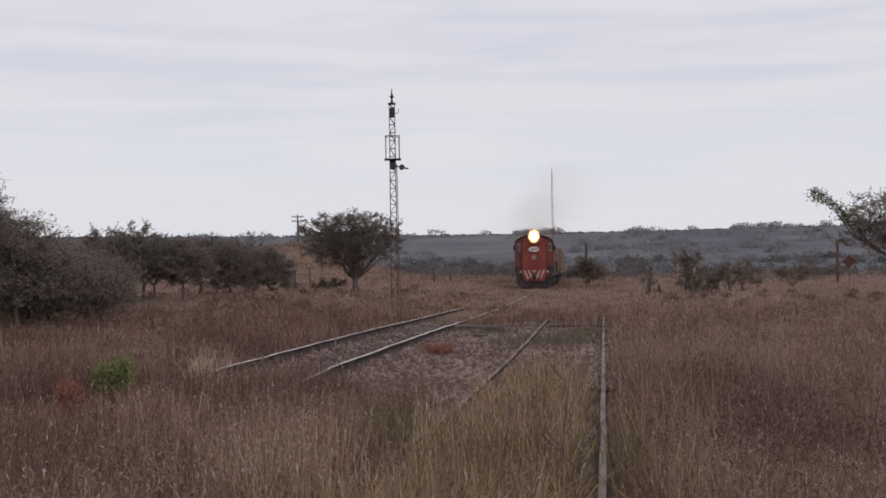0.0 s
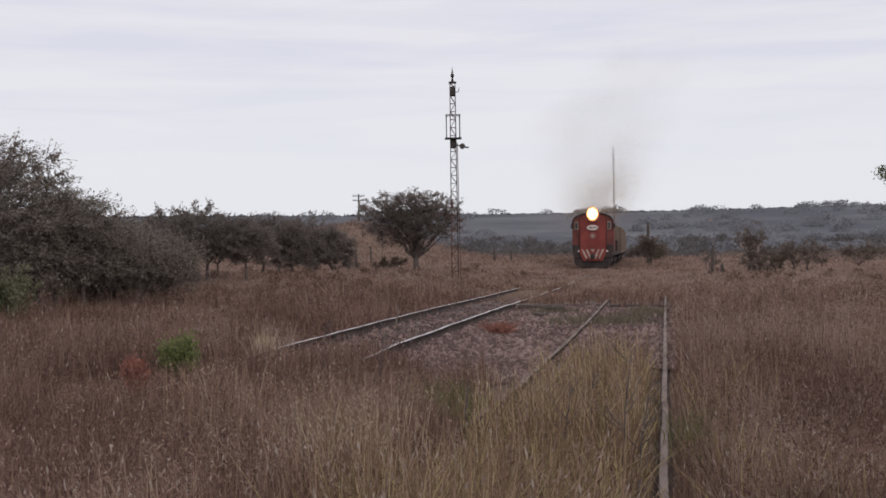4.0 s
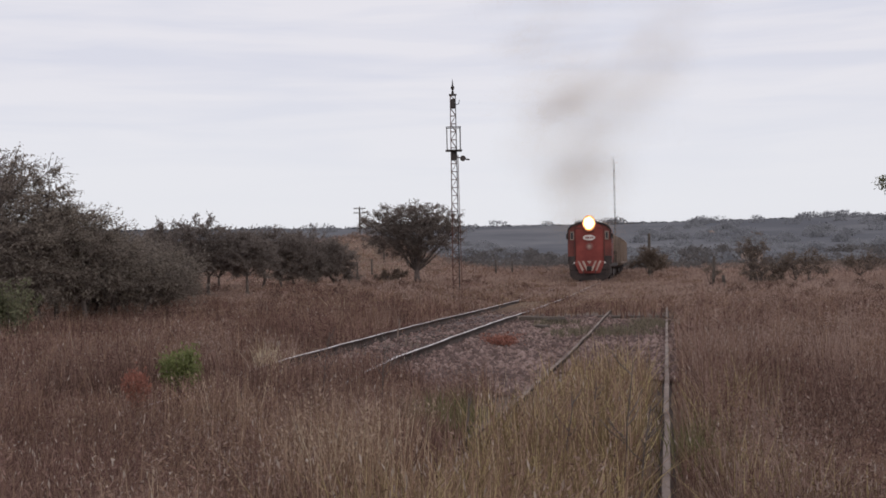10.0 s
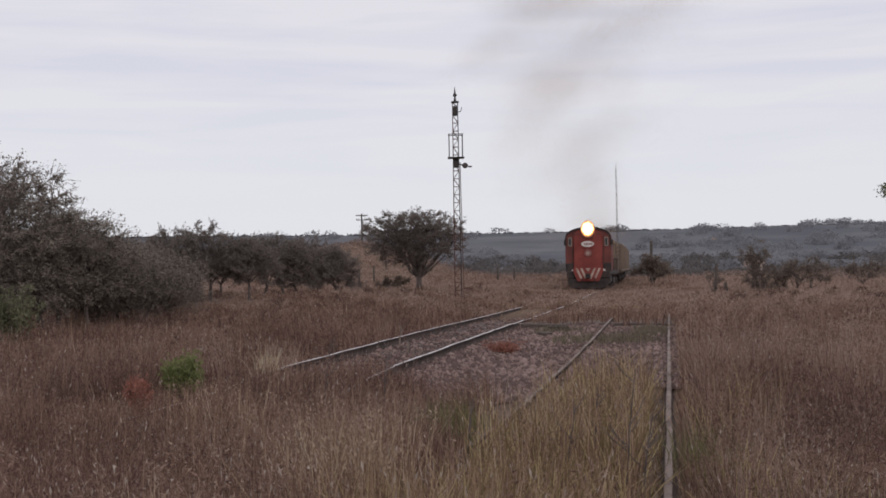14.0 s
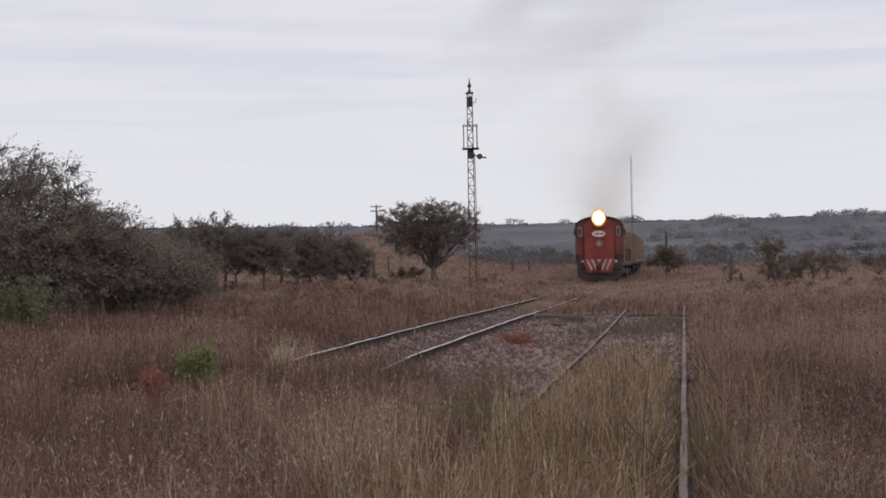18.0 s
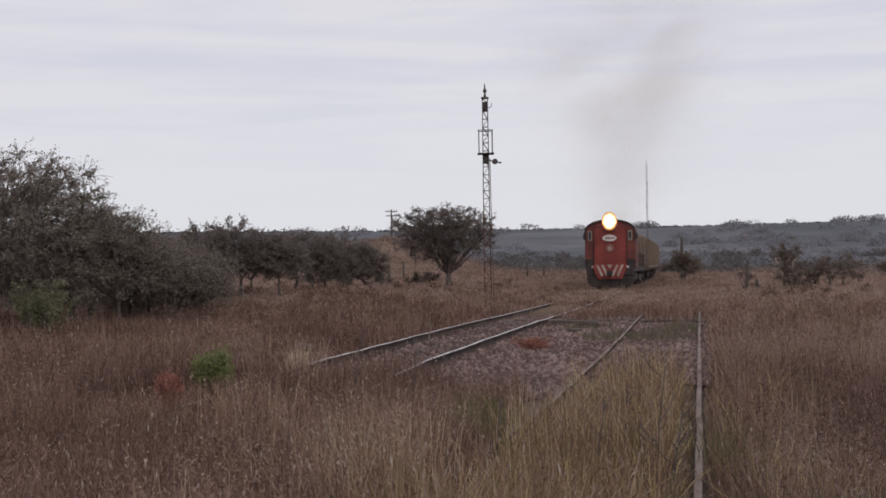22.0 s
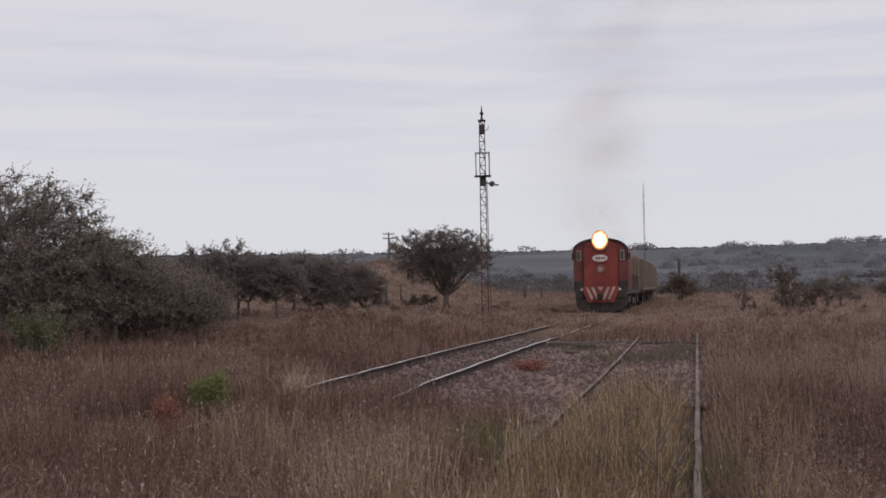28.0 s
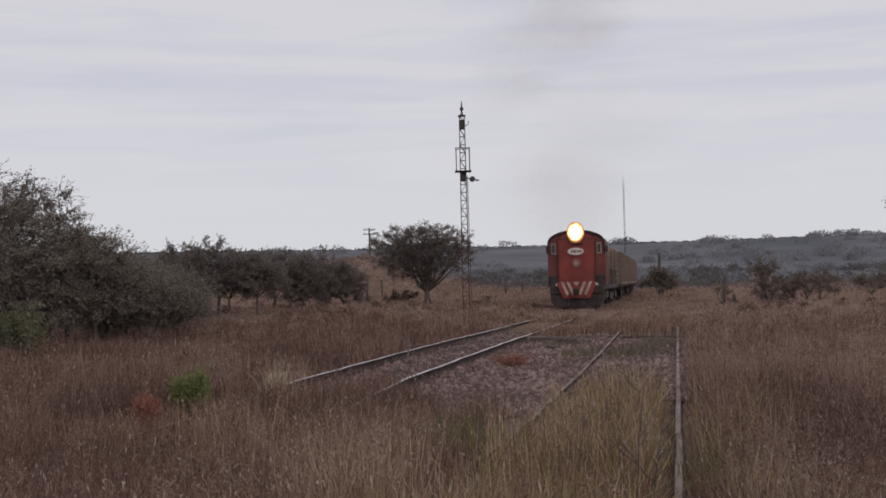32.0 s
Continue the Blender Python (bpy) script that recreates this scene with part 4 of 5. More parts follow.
    pil = part("pilot", prism([(-0.72, 0.62), (0.72, 0.62), (1.02, 1.32), (0.98, 1.52), (-0.98, 1.52), (-1.02, 1.32)], -0.25, -0.15, 0.02), LOCORED, t, "red pilot sheet with white chevrons")
    for s in (-1, 1):
        for k in range(2):
            x0 = s * (0.07 + 0.31 * k)
            top, low = 1.50, 0.80
            b = bmesh.new()
            q = [(x0 + s * 0.31, top), (x0 + s * 0.46, top), (x0 + s * 0.15, low), (x0, low)]
            if s < 0:
                q = q[::-1]
            f0 = [b.verts.new((x, -0.262, z)) for x, z in q]
            f1 = [b.verts.new((x, -0.250, z)) for x, z in q]
            b.faces.new(f0), b.faces.new(f1[::-1])
            for i in range(4):
                b.faces.new((f0[i], f1[i], f1[(i + 1) % 4], f0[(i + 1) % 4]))
            bmesh.ops.recalc_face_normals(b, faces=b.faces)
            part("chevron", b, STRIPE, pil, "white slanting stripe")
    b = prism([(-0.17, 1.50), (0.17, 1.50), (0, 1.26)], -0.262, -0.25)
    part("chevron", b, STRIPE, pil, "small white wedge")
    part("plough", prism([(-0.85, 0.12), (0.85, 0.12), (1.18, 0.22), (1.36, 0.45), (1.42, 0.82), (-1.42, 0.82), (-1.36, 0.45), (-1.18, 0.22)], -0.12, 0.10, 0.03), GRIME, t, "sooty iron plough")
    part("coupler", merge(box(0, -0.32, 0.98, 0.24, 0.5, 0.26, 0.03), box(0, -0.58, 0.98, 0.34, 0.2, 0.34, 0.05)), GRIME, t)
    for s in (-1, 1):
        part("side_skirt", box(s * 1.27, 0.29, 1.55, 0.52, 0.16, 0.58, 0.03), GRIME, t, "sooty lower cab corner")
        part("air_hose", rod((s * 0.42, -0.2, 0.95), (s * 0.40, -0.38, 0.45), 0.03), GRIME, t)
        for z in (0.55, 0.95):
            part("step", box(s * 1.22, 0.5, z, 0.36, 0.5, 0.05), GRIME, t)
        part("ditch_lamp", rod((s * 1.02, -0.02, 1.33), (s * 1.02, 0.2, 1.33), 0.12, 0.12, 14), WHITE, t, "pale round marker lamp")
        part("mirror", box(s * 1.61, 0.6, 3.25, 0.10, 0.05, 0.36, 0.01), IRON, t)
    # frame and the long narrow hood behind the cab
    part("underframe", box(0, 8.6, 1.17, 2.76, 16.6, 0.26, 0.03), GRIME, t)
    part("hood", prism(arch(0.88, 1.30, 3.55, 3.92, 10), 3.1, 16.4, 0.04), LOCODARK, t, "long red engine hood")
    for k in range(8):
        for s in (-1, 1):
            part("hood_door", box(s * 0.893, 4.2 + 1.45 * k, 2.35, 0.03, 1.15, 1.7, 0.01), LOCORED, t)
    part("exhaust_stack", rod((0, 7.2, 3.8), (0, 7.2, 4.35), 0.26, 0.24, 14), GRIME, t, "sooty exhaust stack")
    for k in range(2):
        part("roof_fan", rod((0, 11.2 + 2.0 * k, 3.85), (0, 11.2 + 2.0 * k, 4.08), 0.7, 0.7, 20), GRIME, t)
    for s in (-1, 1):
        bar = part("handrail", rod((s * 1.34, 3.3, 2.25), (s * 1.34, 16.4, 2.25), 0.02, sides=6), GRIME, t, "thin dark handrail")
        for k in range(9):
            part("handrail_post", rod((s * 1.34, 3.4 + 1.6 * k, 1.3), (s * 1.34, 3.4 + 1.6 * k, 2.25), 0.02, sides=6), GRIME, bar)
    part("fuel_tank", box(0, 8.6, 0.72, 2.3, 3.6, 0.72, 0.15), GRIME, t)
    bogie(t, 3.2, (-1.6, 0.0, 1.6), 0.5, 2.3)
    bogie(t, 14.0, (-1.6, 0.0, 1.6), 0.5, 2.3)
    return t


LOCO = locomotive()
WAGON_LENGTH = 14.6


def hopper_wagon(back):
    t = thing("hopper_wagon", on_line(FRONT_AT + back * ALONG), "dusty tan covered hopper wagon with ribbed sides", "goods wagon", "wagons of the train")
    L0, L1 = 0.6, WAGON_LENGTH - 0.6
    side = [(-1.2, 1.0), (1.2, 1.0), (1.56, 1.35), (1.56, 3.38), (1.05, 3.74), (-1.05, 3.74), (-1.56, 3.38), (-1.56, 1.35)]
    part("body", prism(side, L0, L1, 0.03), TAN, t, "tan steel body stained with rust")
    n = 12
    for s in (-1, 1):
        for k in range(n + 1):
            y = L0 + 0.12 + (L1 - L0 - 0.24) * k / n
            part("rib", box(s * 1.60, y, 2.33, 0.09, 0.11, 2.08, 0.015), TANDARK, t)
        part("top_rail", box(s * 1.60, (L0 + L1) / 2, 3.39, 0.10, L1 - L0, 0.12, 0.015), TANDARK, t)
        part("side_sill", box(s * 1.60, (L0 + L1) / 2, 1.30, 0.10, L1 - L0, 0.16, 0.015), TANDARK, t)
    for y in (L0 - 0.03, L1 + 0.03):
        for x in (-1.0, -0.35, 0.35, 1.0):
            part("end_post", box(x, y, 2.36, 0.10, 0.08, 2.3, 0.01), TANDARK, t)
    ladder = part("ladder_stile", rod((1.2, L0 - 0.14, 1.0), (1.2, L0 - 0.14, 3.6), 0.018, sides=5), IRON, t)
    part("ladder_stile", rod((1.5, L0 - 0.14, 1.0), (1.5, L0 - 0.14, 3.45), 0.018, sides=5), IRON, t)
    for k in range(8):
        part("rung", rod((1.2, L0 - 0.14, 1.1 + 0.34 * k), (1.5, L0 - 0.14, 1.1 + 0.34 * k), 0.014, sides=5), IRON, ladder)
    part("roof_walk", box(0, (L0 + L1) / 2, 3.80, 0.6, L1 - L0 - 0.4, 0.06, 0.01), TANDARK, t)
    for k in range(4):
        part("hatch", box(0.62 if k % 2 else -0.62, 2.6 + 3.1 * k, 3.78, 0.62, 0.9, 0.1, 0.02), TANDARK, t)
        part("hopper_chute", prism([(-1.0, 1.02), (1.0, 1.02), (0.5, 0.45), (-0.5, 0.45)], 2.9 + 2.6 * k - 0.5, 2.9 + 2.6 * k + 0.5), TANDARK, t)
    part("centre_sill", box(0, WAGON_LENGTH / 2, 0.95, 0.5, WAGON_LENGTH, 0.3, 0.02), GRIME, t)
    bogie(t, 2.3, (-0.88, 0.88), 0.45, 1.35)
    bogie(t, WAGON_LENGTH - 2.3, (-0.88, 0.88), 0.45, 1.35)
    return t


TRAIN = [(LOCO, 0.0)] + [(hopper_wagon(17.0 + WAGON_LENGTH * k), 17.0 + WAGON_LENGTH * k) for k in range(6)]

# ---- exhaust smoke: loose clouds of soot flecks, each rigid, that rise and drift apart ----


def puff_mesh(name, seed, flecks, spread, size):
    rs = np.random.RandomState(seed)
    p = rs.normal(0, 1, (flecks * 2, 3))
    p = p[np.linalg.norm(p, axis=1) < 2.3][:flecks] * np.array(spread)
    n = len(p)
    d, e = rs.normal(0, 1, (n, 3)), rs.normal(0, 1, (n, 3))
    d /= np.linalg.norm(d, axis=1)[:, None]
    e = np.cross(d, e)
    e /= np.linalg.norm(e, axis=1)[:, None]
    s = size * rs.uniform(0.6, 1.4, (n, 1))
    V = np.stack([p - e * s * 0.5, p + e * s * 0.5, p + d * s], 1).reshape(-1, 3)
    ob = mesh_from(name, V, np.arange(3 * n).reshape(-1, 3), SOOT)
    return tagged(ob, "thin brown-grey diesel exhaust smoke above the locomotive", "smoke", "exhaust smoke", "stuff")


def stack_at(t):
    y = FRONT_AT - SPEED * t + 7.2 * ALONG
    return Vector((float(main_x(y)), y, rail_z(y)))


PUFFS = []


def build_smoke():
    rs = random.Random(5)
    meshes = [puff_mesh("smoke_puff", 60 + k, n, spread, 0.0102) for k, (n, spread) in enumerate(((14000, (0.46, 1.3, 0.80)), (20500, (0.60, 1.9, 1.0)), (23000, (0.66, 2.4, 1.15))))]
    birth, k = -3.4, 0
    while birth < 31.7:
        ob = meshes[k] if k < 3 else new("smoke_puff", meshes[k % 3].data)
        if k >= 3:
            for key in ("label", "category", "group", "kind"):
                ob[key] = meshes[0][key]
        lean = float(np.interp(birth, (-2, 2, 5, 8, 11, 14, 17, 21, 24, 28, 32), (0.10, 0.0, -0.25, -0.55, -0.40, 0.0, 0.22, 0.15, -0.05, -0.22, -0.22)))
        PUFFS.append((ob, birth, lean + rs.uniform(-0.72, 0.72), rs.uniform(-0.3, 0.3), rs.uniform(0.75, 1.15), rs.uniform(0, 6)))
        birth += float(np.interp(birth, (-3, 0, 1, 7, 9, 13, 15, 18, 21, 32), (0.36, 0.20, 0.13, 0.15, 0.28, 0.33, 0.19, 0.24, 0.46, 0.62)))
        k += 1


build_smoke()


def puff_at(t, birth, drift, deep, lift, phase):
    """Before it leaves the stack a puff rides inside the engine hood; then it rises ever more slowly."""
    if t <= birth:
        s = stack_at(t)
        return pose(s.x, s.y, s.z + 2.0, 0, 0, TRAIN_TURN)
    age = t - birth
    s = stack_at(birth)
    z = 2.0 + lift * (2.3 * (1 - math.exp(-age / 1.2)) + 1.25 * age + 0.05 * age * age)
    sway = 0.25 * math.sin(phase + age * 0.8) * min(1, age / 3)
    return pose(s.x + drift * age + sway, s.y + deep * age - 0.35 * age, s.z + z, min(40, 9 * age) * math.sin(phase), 3 * age, TRAIN_TURN + (82 if phase > 3 else -82) * (1 - math.exp(-age / 1.3)))

# ---- loose stones of the track bed ----


def scatter(n, r0, r1, a0, a1, rs):
    """Places spread evenly over the eye's field: denser near by, sparser far out."""
    r = np.exp(rs.uniform(math.log(r0), math.log(r1), n))
    a = rs.uniform(a0, a1, n)
    return r * np.sin(a), r * np.cos(a), r


def bed_mask(x, y):
    """Where stones lie bare: between the tracks and on the siding, for a stretch."""
    u, v = x - siding_x(y), x - main_x(y)
    edge = 0.5 * lumps(x, y, 5.0, 21)
    between = (v > 0.86) & (u < -0.75) & (y > 14.5 + 3 * edge - 0.3 * u) & (y < 35.5 + 1.5 * edge)
    inside = (u >= -0.95) & (u < 0.95) & (y > 16.5 + 2.5 * edge) & (y < 33.0)
    return between | inside


def build_bed():
    rs = np.random.RandomState(8)
    ys = np.linspace(8, 41, 80)
    us = np.linspace(-1.0, 1.0, 44)
    Y, U = np.meshgrid(ys, us, indexing="ij")
    lo, hi = main_x(Y) - 1.5, siding_x(Y) + 1.25
    X = lo + (hi - lo) * (U + 1) / 2
    edge = np.minimum(np.minimum(X - lo, hi - X) / 0.9, 1) * np.clip((Y - 8) / 3, 0, 1) * np.clip((41 - Y) / 4, 0, 1)
    Z = ground_z(X, Y) - 0.06 + (0.095 - 0.002 * np.clip((1.25 - np.abs(X - main_x(Y))) / 0.3, 0, 1)) * np.clip(edge, 0, 1) + 0.014 * lumps(X, Y, 1.5, 4)
    n = len(us)
    i, j = np.meshgrid(np.arange(len(ys) - 1), np.arange(n - 1), indexing="ij")
    F = np.stack([i * n + j, i * n + j + 1, (i + 1) * n + j + 1, (i + 1) * n + j], -1).reshape(-1, 4)
    ob = mesh_from("track_bed", np.stack([X, Y, Z], -1).reshape(-1, 3), F, GRAVELBED)
    tagged(ob, "dusty pinkish gravel bed under the tracks", "track bed", "", "structure")
    ob.data.materials.append(MUD)
    for p in ob.data.polygons:
        c = p.center
        if abs(c.x - main_x(c.y)) < 1.15 or c.x < main_x(c.y):
            p.material_index = 1
    # larger stones lying singly where the bed is nearest
    base = np.array([(1, 0, 0), (-1, 0, 0), (0, 1, 0), (0, -1, 0), (0, 0, 1), (0, 0, -1)], float)
    tri = np.array([(0, 2, 4), (2, 1, 4), (1, 3, 4), (3, 0, 4), (2, 0, 5), (1, 2, 5), (3, 1, 5), (0, 3, 5)])
    kinds = []
    for k in range(8):
        bm = bmesh.new()
        bmesh.ops.create_icosphere(bm, subdivisions=1, radius=1.0)
        for v in bm.verts:
            v.co *= rs.uniform(0.72, 1.15)
            v.co.z *= 0.62
        me = bpy.data.meshes.new("stone")
        bm.to_mesh(me)
        bm.free()
        me.materials.append(STONE)
        kinds.append(me)
    x, y, r = scatter(40000, 14, 24, -0.22, 0.22, rs)
    k = bed_mask(x, y)
    for i, (px, py) in enumerate(zip(x[k][:300], y[k][:300])):
        st = new("stone", kinds[i % 8])
        st.parent = ob
        size = rs.uniform(0.028, 0.060)
        st.matrix_basis = pose(px, py, gz(px, py) + 0.035 + size * 0.3, rs.uniform(-20, 20), rs.uniform(-20, 20), rs.uniform(0, 360)) @ Matrix.Diagonal((size, size * rs.uniform(0.7, 1.1), size, 1))
    # stones: rough little octahedra pressed into the bed
    x, y, r = scatter(150000, 12, 40, -0.22, 0.22, rs)
    k = bed_mask(x, y) | ((np.abs(x - main_x(y)) < 0.8) & (rs.uniform(0, 1, len(x)) < 0.4) & (y > 16))
    x, y = x[k][:20000], y[k][:20000]
    m = len(x)
    s = rs.gamma(3, 0.0088, (m, 1, 1)) + 0.012
    V = base[None] * rs.uniform(0.55, 1.25, (m, 6, 3)) * s
    a = rs.uniform(0, 6.28, m)
    ca, sa = np.cos(a)[:, None], np.sin(a)[:, None]
    V = np.stack([V[..., 0] * ca - V[..., 1] * sa, V[..., 0] * sa + V[..., 1] * ca, V[..., 2] * 0.8], -1)
    V += np.stack([x, y, ground_z(x, y) + 0.035 + 0.012], -1)[:, None]
    F = tri[None] + 6 * np.arange(m)[:, None, None]
    ob = mesh_from("ballast_stones", V.reshape(-1, 3), F.reshape(-1, 3), STONE, None, "stuff")
    tagged(ob, "loose angular pinkish grey ballast stones", "ballast")


build_bed()

# ---- grass and weeds ----


def blades(name, x, y, h, w, material, rs, label, bend=0.35, heads=0.0, head_size=0.016, head_mat=None, lean=None, plume=1):
    """Upright tapering blades, each bent a little; some carry a seed head, or a loose plume of several spikelets."""
    n = len(x)
    z = ground_z(x, y) - 0.03
    a, b = rs.uniform(0, 6.283, n), rs.uniform(0, 6.283, n)
    k = np.abs(rs.normal(0, bend, n)) * h
    dx, dy = np.cos(b) * k, np.sin(b) * k
    if lean is not None:
        dx, dy = dx + lean[0] * h, dy + lean[1] * h
    wx, wy = np.cos(a) * w / 2, np.sin(a) * w / 2
    P = lambda px, py, pz: np.stack([px, py, pz], -1)
    v = [P(x - wx, y - wy, z), P(x + wx, y + wy, z),
         P(x + dx * 0.4 + wx * 0.8, y + dy * 0.4 + wy * 0.8, z + h * 0.55), P(x + dx * 0.4 - wx * 0.8, y + dy * 0.4 - wy * 0.8, z + h * 0.55),
         P(x + dx, y + dy, z + h)]
    V = np.stack(v, 1).reshape(-1, 3)
    o = 5 * np.arange(n)[:, None]
    F = np.concatenate([o + np.array([0, 1, 2]), o + np.array([0, 2, 3]), o + np.array([3, 2, 4])])
    ob = tagged(mesh_from(name, V, F, material, None, "stuff"), label, "grass")
    if np.max(heads) > 0:
        q = np.repeat(rs.uniform(0, 1, n) < heads, plume)
        m = q.sum()
        R = lambda v: np.repeat(v, plume)
        along = np.tile(np.linspace(0, 1, plume), n) if plume > 1 else np.zeros(n)
        s = (R(np.maximum(head_size, w * 1.6)) * rs.uniform(0.6, 1.5, n * plume))[q][:, None]
        up = np.stack([R(dx), R(dy), R(h * 0.8)], -1)[q]
        up /= np.linalg.norm(up, axis=1)[:, None]
        up = up + rs.normal(0, 0.45 if plume > 1 else 0.05, (m, 3))
        up /= np.linalg.norm(up, axis=1)[:, None]
        c = P(R(x + dx), R(y + dy), R(z + h))[q] - np.stack([R(dx), R(dy), R(h)], -1)[q] * (along * 0.16)[q][:, None]
        t = np.cross(up, rs.normal(0, 1, (m, 3)))
        t /= np.linalg.norm(t, axis=1)[:, None] + 1e-6
        HV = np.stack([c - up * s * (1.0 if plume == 1 else 0.1), c + t * s * 0.26 + up * s * 0.4, c + up * s * 1.5, c - t * s * 0.26 + up * s * 0.4], 1).reshape(-1, 3)
        tagged(mesh_from(name + "_heads", HV, np.arange(4 * m).reshape(-1, 4), head_mat or SEED, None, "stuff"), "pale dry seed heads over the grass", "seed heads")
    return ob


def low_mask(x, y):
    """How tall grass may stand here: 0 on bare stones, low along the rails, 1 in the open."""
    u, v = x - siding_x(y), x - main_x(y)
    tall = np.ones_like(x)
    edge = lumps(x, y, 4.0, 22)
    tall = np.where((np.abs(v) < 0.80) & (y > 17), np.where(edge > 0.25, 0.20, 0.0), tall)   # in the running line
    tall = np.where((np.abs(np.abs(v) - 0.87) < 0.12) & (y > 17), 0.0, tall)
    tall = np.where((v < -0.95) & (v > -1.6) & (y > 17), 0.6, tall)
    tall = np.where((v > 0.55) & (v < 1.25) & (y > 36) & (y < 41.5), 0.5, tall)
    tall = np.where((v > -1.3) & (v < 1.6) & (y > 15.6) & (y <= 17.3), 0.85, tall)          # rank grass closes over it near by
    tall = np.where((v > -0.3) & (v < 1.6) & (y > 17) & (y <= 18.6), 0.75, tall)
    tall = np.where((v > -1.3) & (v < 1.6) & (y > 12.0) & (y <= 15.6), 0.95, tall)
    tall = np.where((np.abs(v) < 1.6) & (y > 49), 0.85, tall)
    tall = np.where((v > 0.95) & (u < -1.0) & (y > 38), 0.45, tall)
    tall = np.where((np.abs(u) < 1.6) & (y > 36.0), 0.75, tall)
    tall = np.where((np.abs(u - 0.803) < 0.20) & (y < 37), 0.28, tall)
    tall = np.where((np.abs(u - 0.803) < 0.07) & (y < 37), 0.0, tall)           # over the siding's clear rail
    tall = np.where((u > 0.90) & (u < 1.15) & (y < 37), 0.65, tall)
    tall = np.where((np.abs(u + 0.93) < 0.24) & (y <= 15), 0.26, tall)
    tall = np.where((u > -1.2) & (u < -0.5) & (y > 15) & (y < 34.5), 0.12, tall)
    tall = np.where((v < -6.5) & (y > 27) & (y < 46) & (x < 0), tall * 0.85, tall)         # thinner cover under the thicket
    tall = np.where(((x + 4.2) / 0.9) ** 2 + ((y - 13.4) / 2.0) ** 2 < 1, tall * 0.55, tall)          # trodden round the green weed
    tall = np.where(bed_mask(x, y), 0.0, tall)
    return tall


def build_grass():
    rs = np.random.RandomState(12)
    n = 300000
    x, y, r = scatter(n, 4.2, 250, -0.62, 0.62, rs)
    tall = low_mask(x, y)
    u, v = x - siding_x(y), x - main_x(y)
    patch, patch2 = lumps(x, y, 9.0, 31), lumps(x, y, 3.0, 32)
    p = rs.uniform(0, 1, n)
    in_siding = (u > -0.70) & (u < 0.80) & (y < 17.5)
    strawy = (u > -2.4) & (u < -0.9) & (y < 10.5)
    right = u > 1.0
    kind = np.where(p < 0.5 + 0.25 * patch + 0.3 * lumps(x, y, 1.3, 35), 0, 1)                                # 0 maroon, 1 brown, 2 straw, 3 olive
    kind = np.where(right & (p < 0.35), 0, kind)
    kind = np.where(right & (y > 6) & (rs.uniform(0, 1, n) < 0.46), 4, kind)
    kind = np.where((u < -2.2) & (y < 9.5) & (rs.uniform(0, 1, n) < 0.65), 0, kind)
    kind = np.where(in_siding, np.where(p < 0.50, 3, np.where(p < 0.70, 2, 1)), kind)
    kind = np.where(strawy & (p < 0.15 + 0.10 * patch2), 2, kind)
    kind = np.where(~in_siding & ~strawy & (p > 0.955), 2, kind)
    kind = np.where(right & (u < 1.9) & (y < 13) & (p > 0.6), 3, kind)
    kind = np.where((v < -2) & (y > 40) & (p > 0.75), 2, kind)
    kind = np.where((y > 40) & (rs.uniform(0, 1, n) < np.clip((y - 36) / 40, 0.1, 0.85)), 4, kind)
    kind = np.where((np.abs(v) < 4) & (y > 45) & (p > 0.5), np.where(p > 0.8, 3, 2), kind)
    h = tall * np.clip(0.48 + 0.10 * patch + 0.12 * patch2 + 0.07 * lumps(x, y, 1.3, 36), 0.2, 0.85) * rs.uniform(0.55, 1.25, n)
    h = np.where(kind == 2, h * 1.15, h)
    h = np.where(in_siding, h * 1.05, h)
    w = np.maximum(0.0075, 0.00066 * r) * rs.uniform(0.7, 1.4, n)
    h = h * np.interp(y, (34, 48, 70), (1.0, 0.6, 0.42))
    ok = (h > 0.03) & ~((kind < 2) & (r < 45) & (rs.uniform(0, 1, n) < 0.42)) & ~((u > 1.2) & (y > 7) & (rs.uniform(0, 1, n) < 0.45)) & ~(in_siding & (rs.uniform(0, 1, n) < 0.45))
    w = np.where(in_siding, w * 1.3, w)
    for k, (name, m, label, heads) in enumerate((("maroon_weeds", MAROON, "dense maroon-brown dry weeds across the pasture", 0.03), ("brown_grass", BROWN, "brown knee-high dry grass", 0.03),
                                                 ("straw_grass", STRAW, "taller straw-coloured grass stalks", 0.10), ("olive_grass", OLIVE, "yellow-green grass tuft growing in the siding", 0.06), ("faded_grass", PALEWEED, "faded grey-brown grass of the far pasture", 0.0))):
        q = ok & (kind == k)
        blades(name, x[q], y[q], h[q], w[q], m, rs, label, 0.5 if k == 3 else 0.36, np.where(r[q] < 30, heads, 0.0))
    # fans of thin stems from one root, in the colours of their patch
    x, y, r = scatter(10500, 4.8, 70, -0.6, 0.6, rs)
    u = x - siding_x(y)
    q = (low_mask(x, y) > 0.75) & ~((u > -0.9) & (u < 1.1) & (y < 37))
    x, y, r, u = x[q], y[q], r[q], u[q]
    tint = 0.55 * lumps(x, y, 6.0, 43) + rs.uniform(-0.5, 0.5, len(x)) + np.where(u > 0, 0.12, -0.1) - np.where((u < -0.9) & (y < 16), 0.38, 0.0)
    tops = np.clip(0.50 + 0.12 * lumps(x, y, 9.0, 31), 0.3, 0.75) * rs.uniform(0.7, 1.3, len(x)) * np.interp(y, (34, 48, 70), (1.0, 0.62, 0.45))
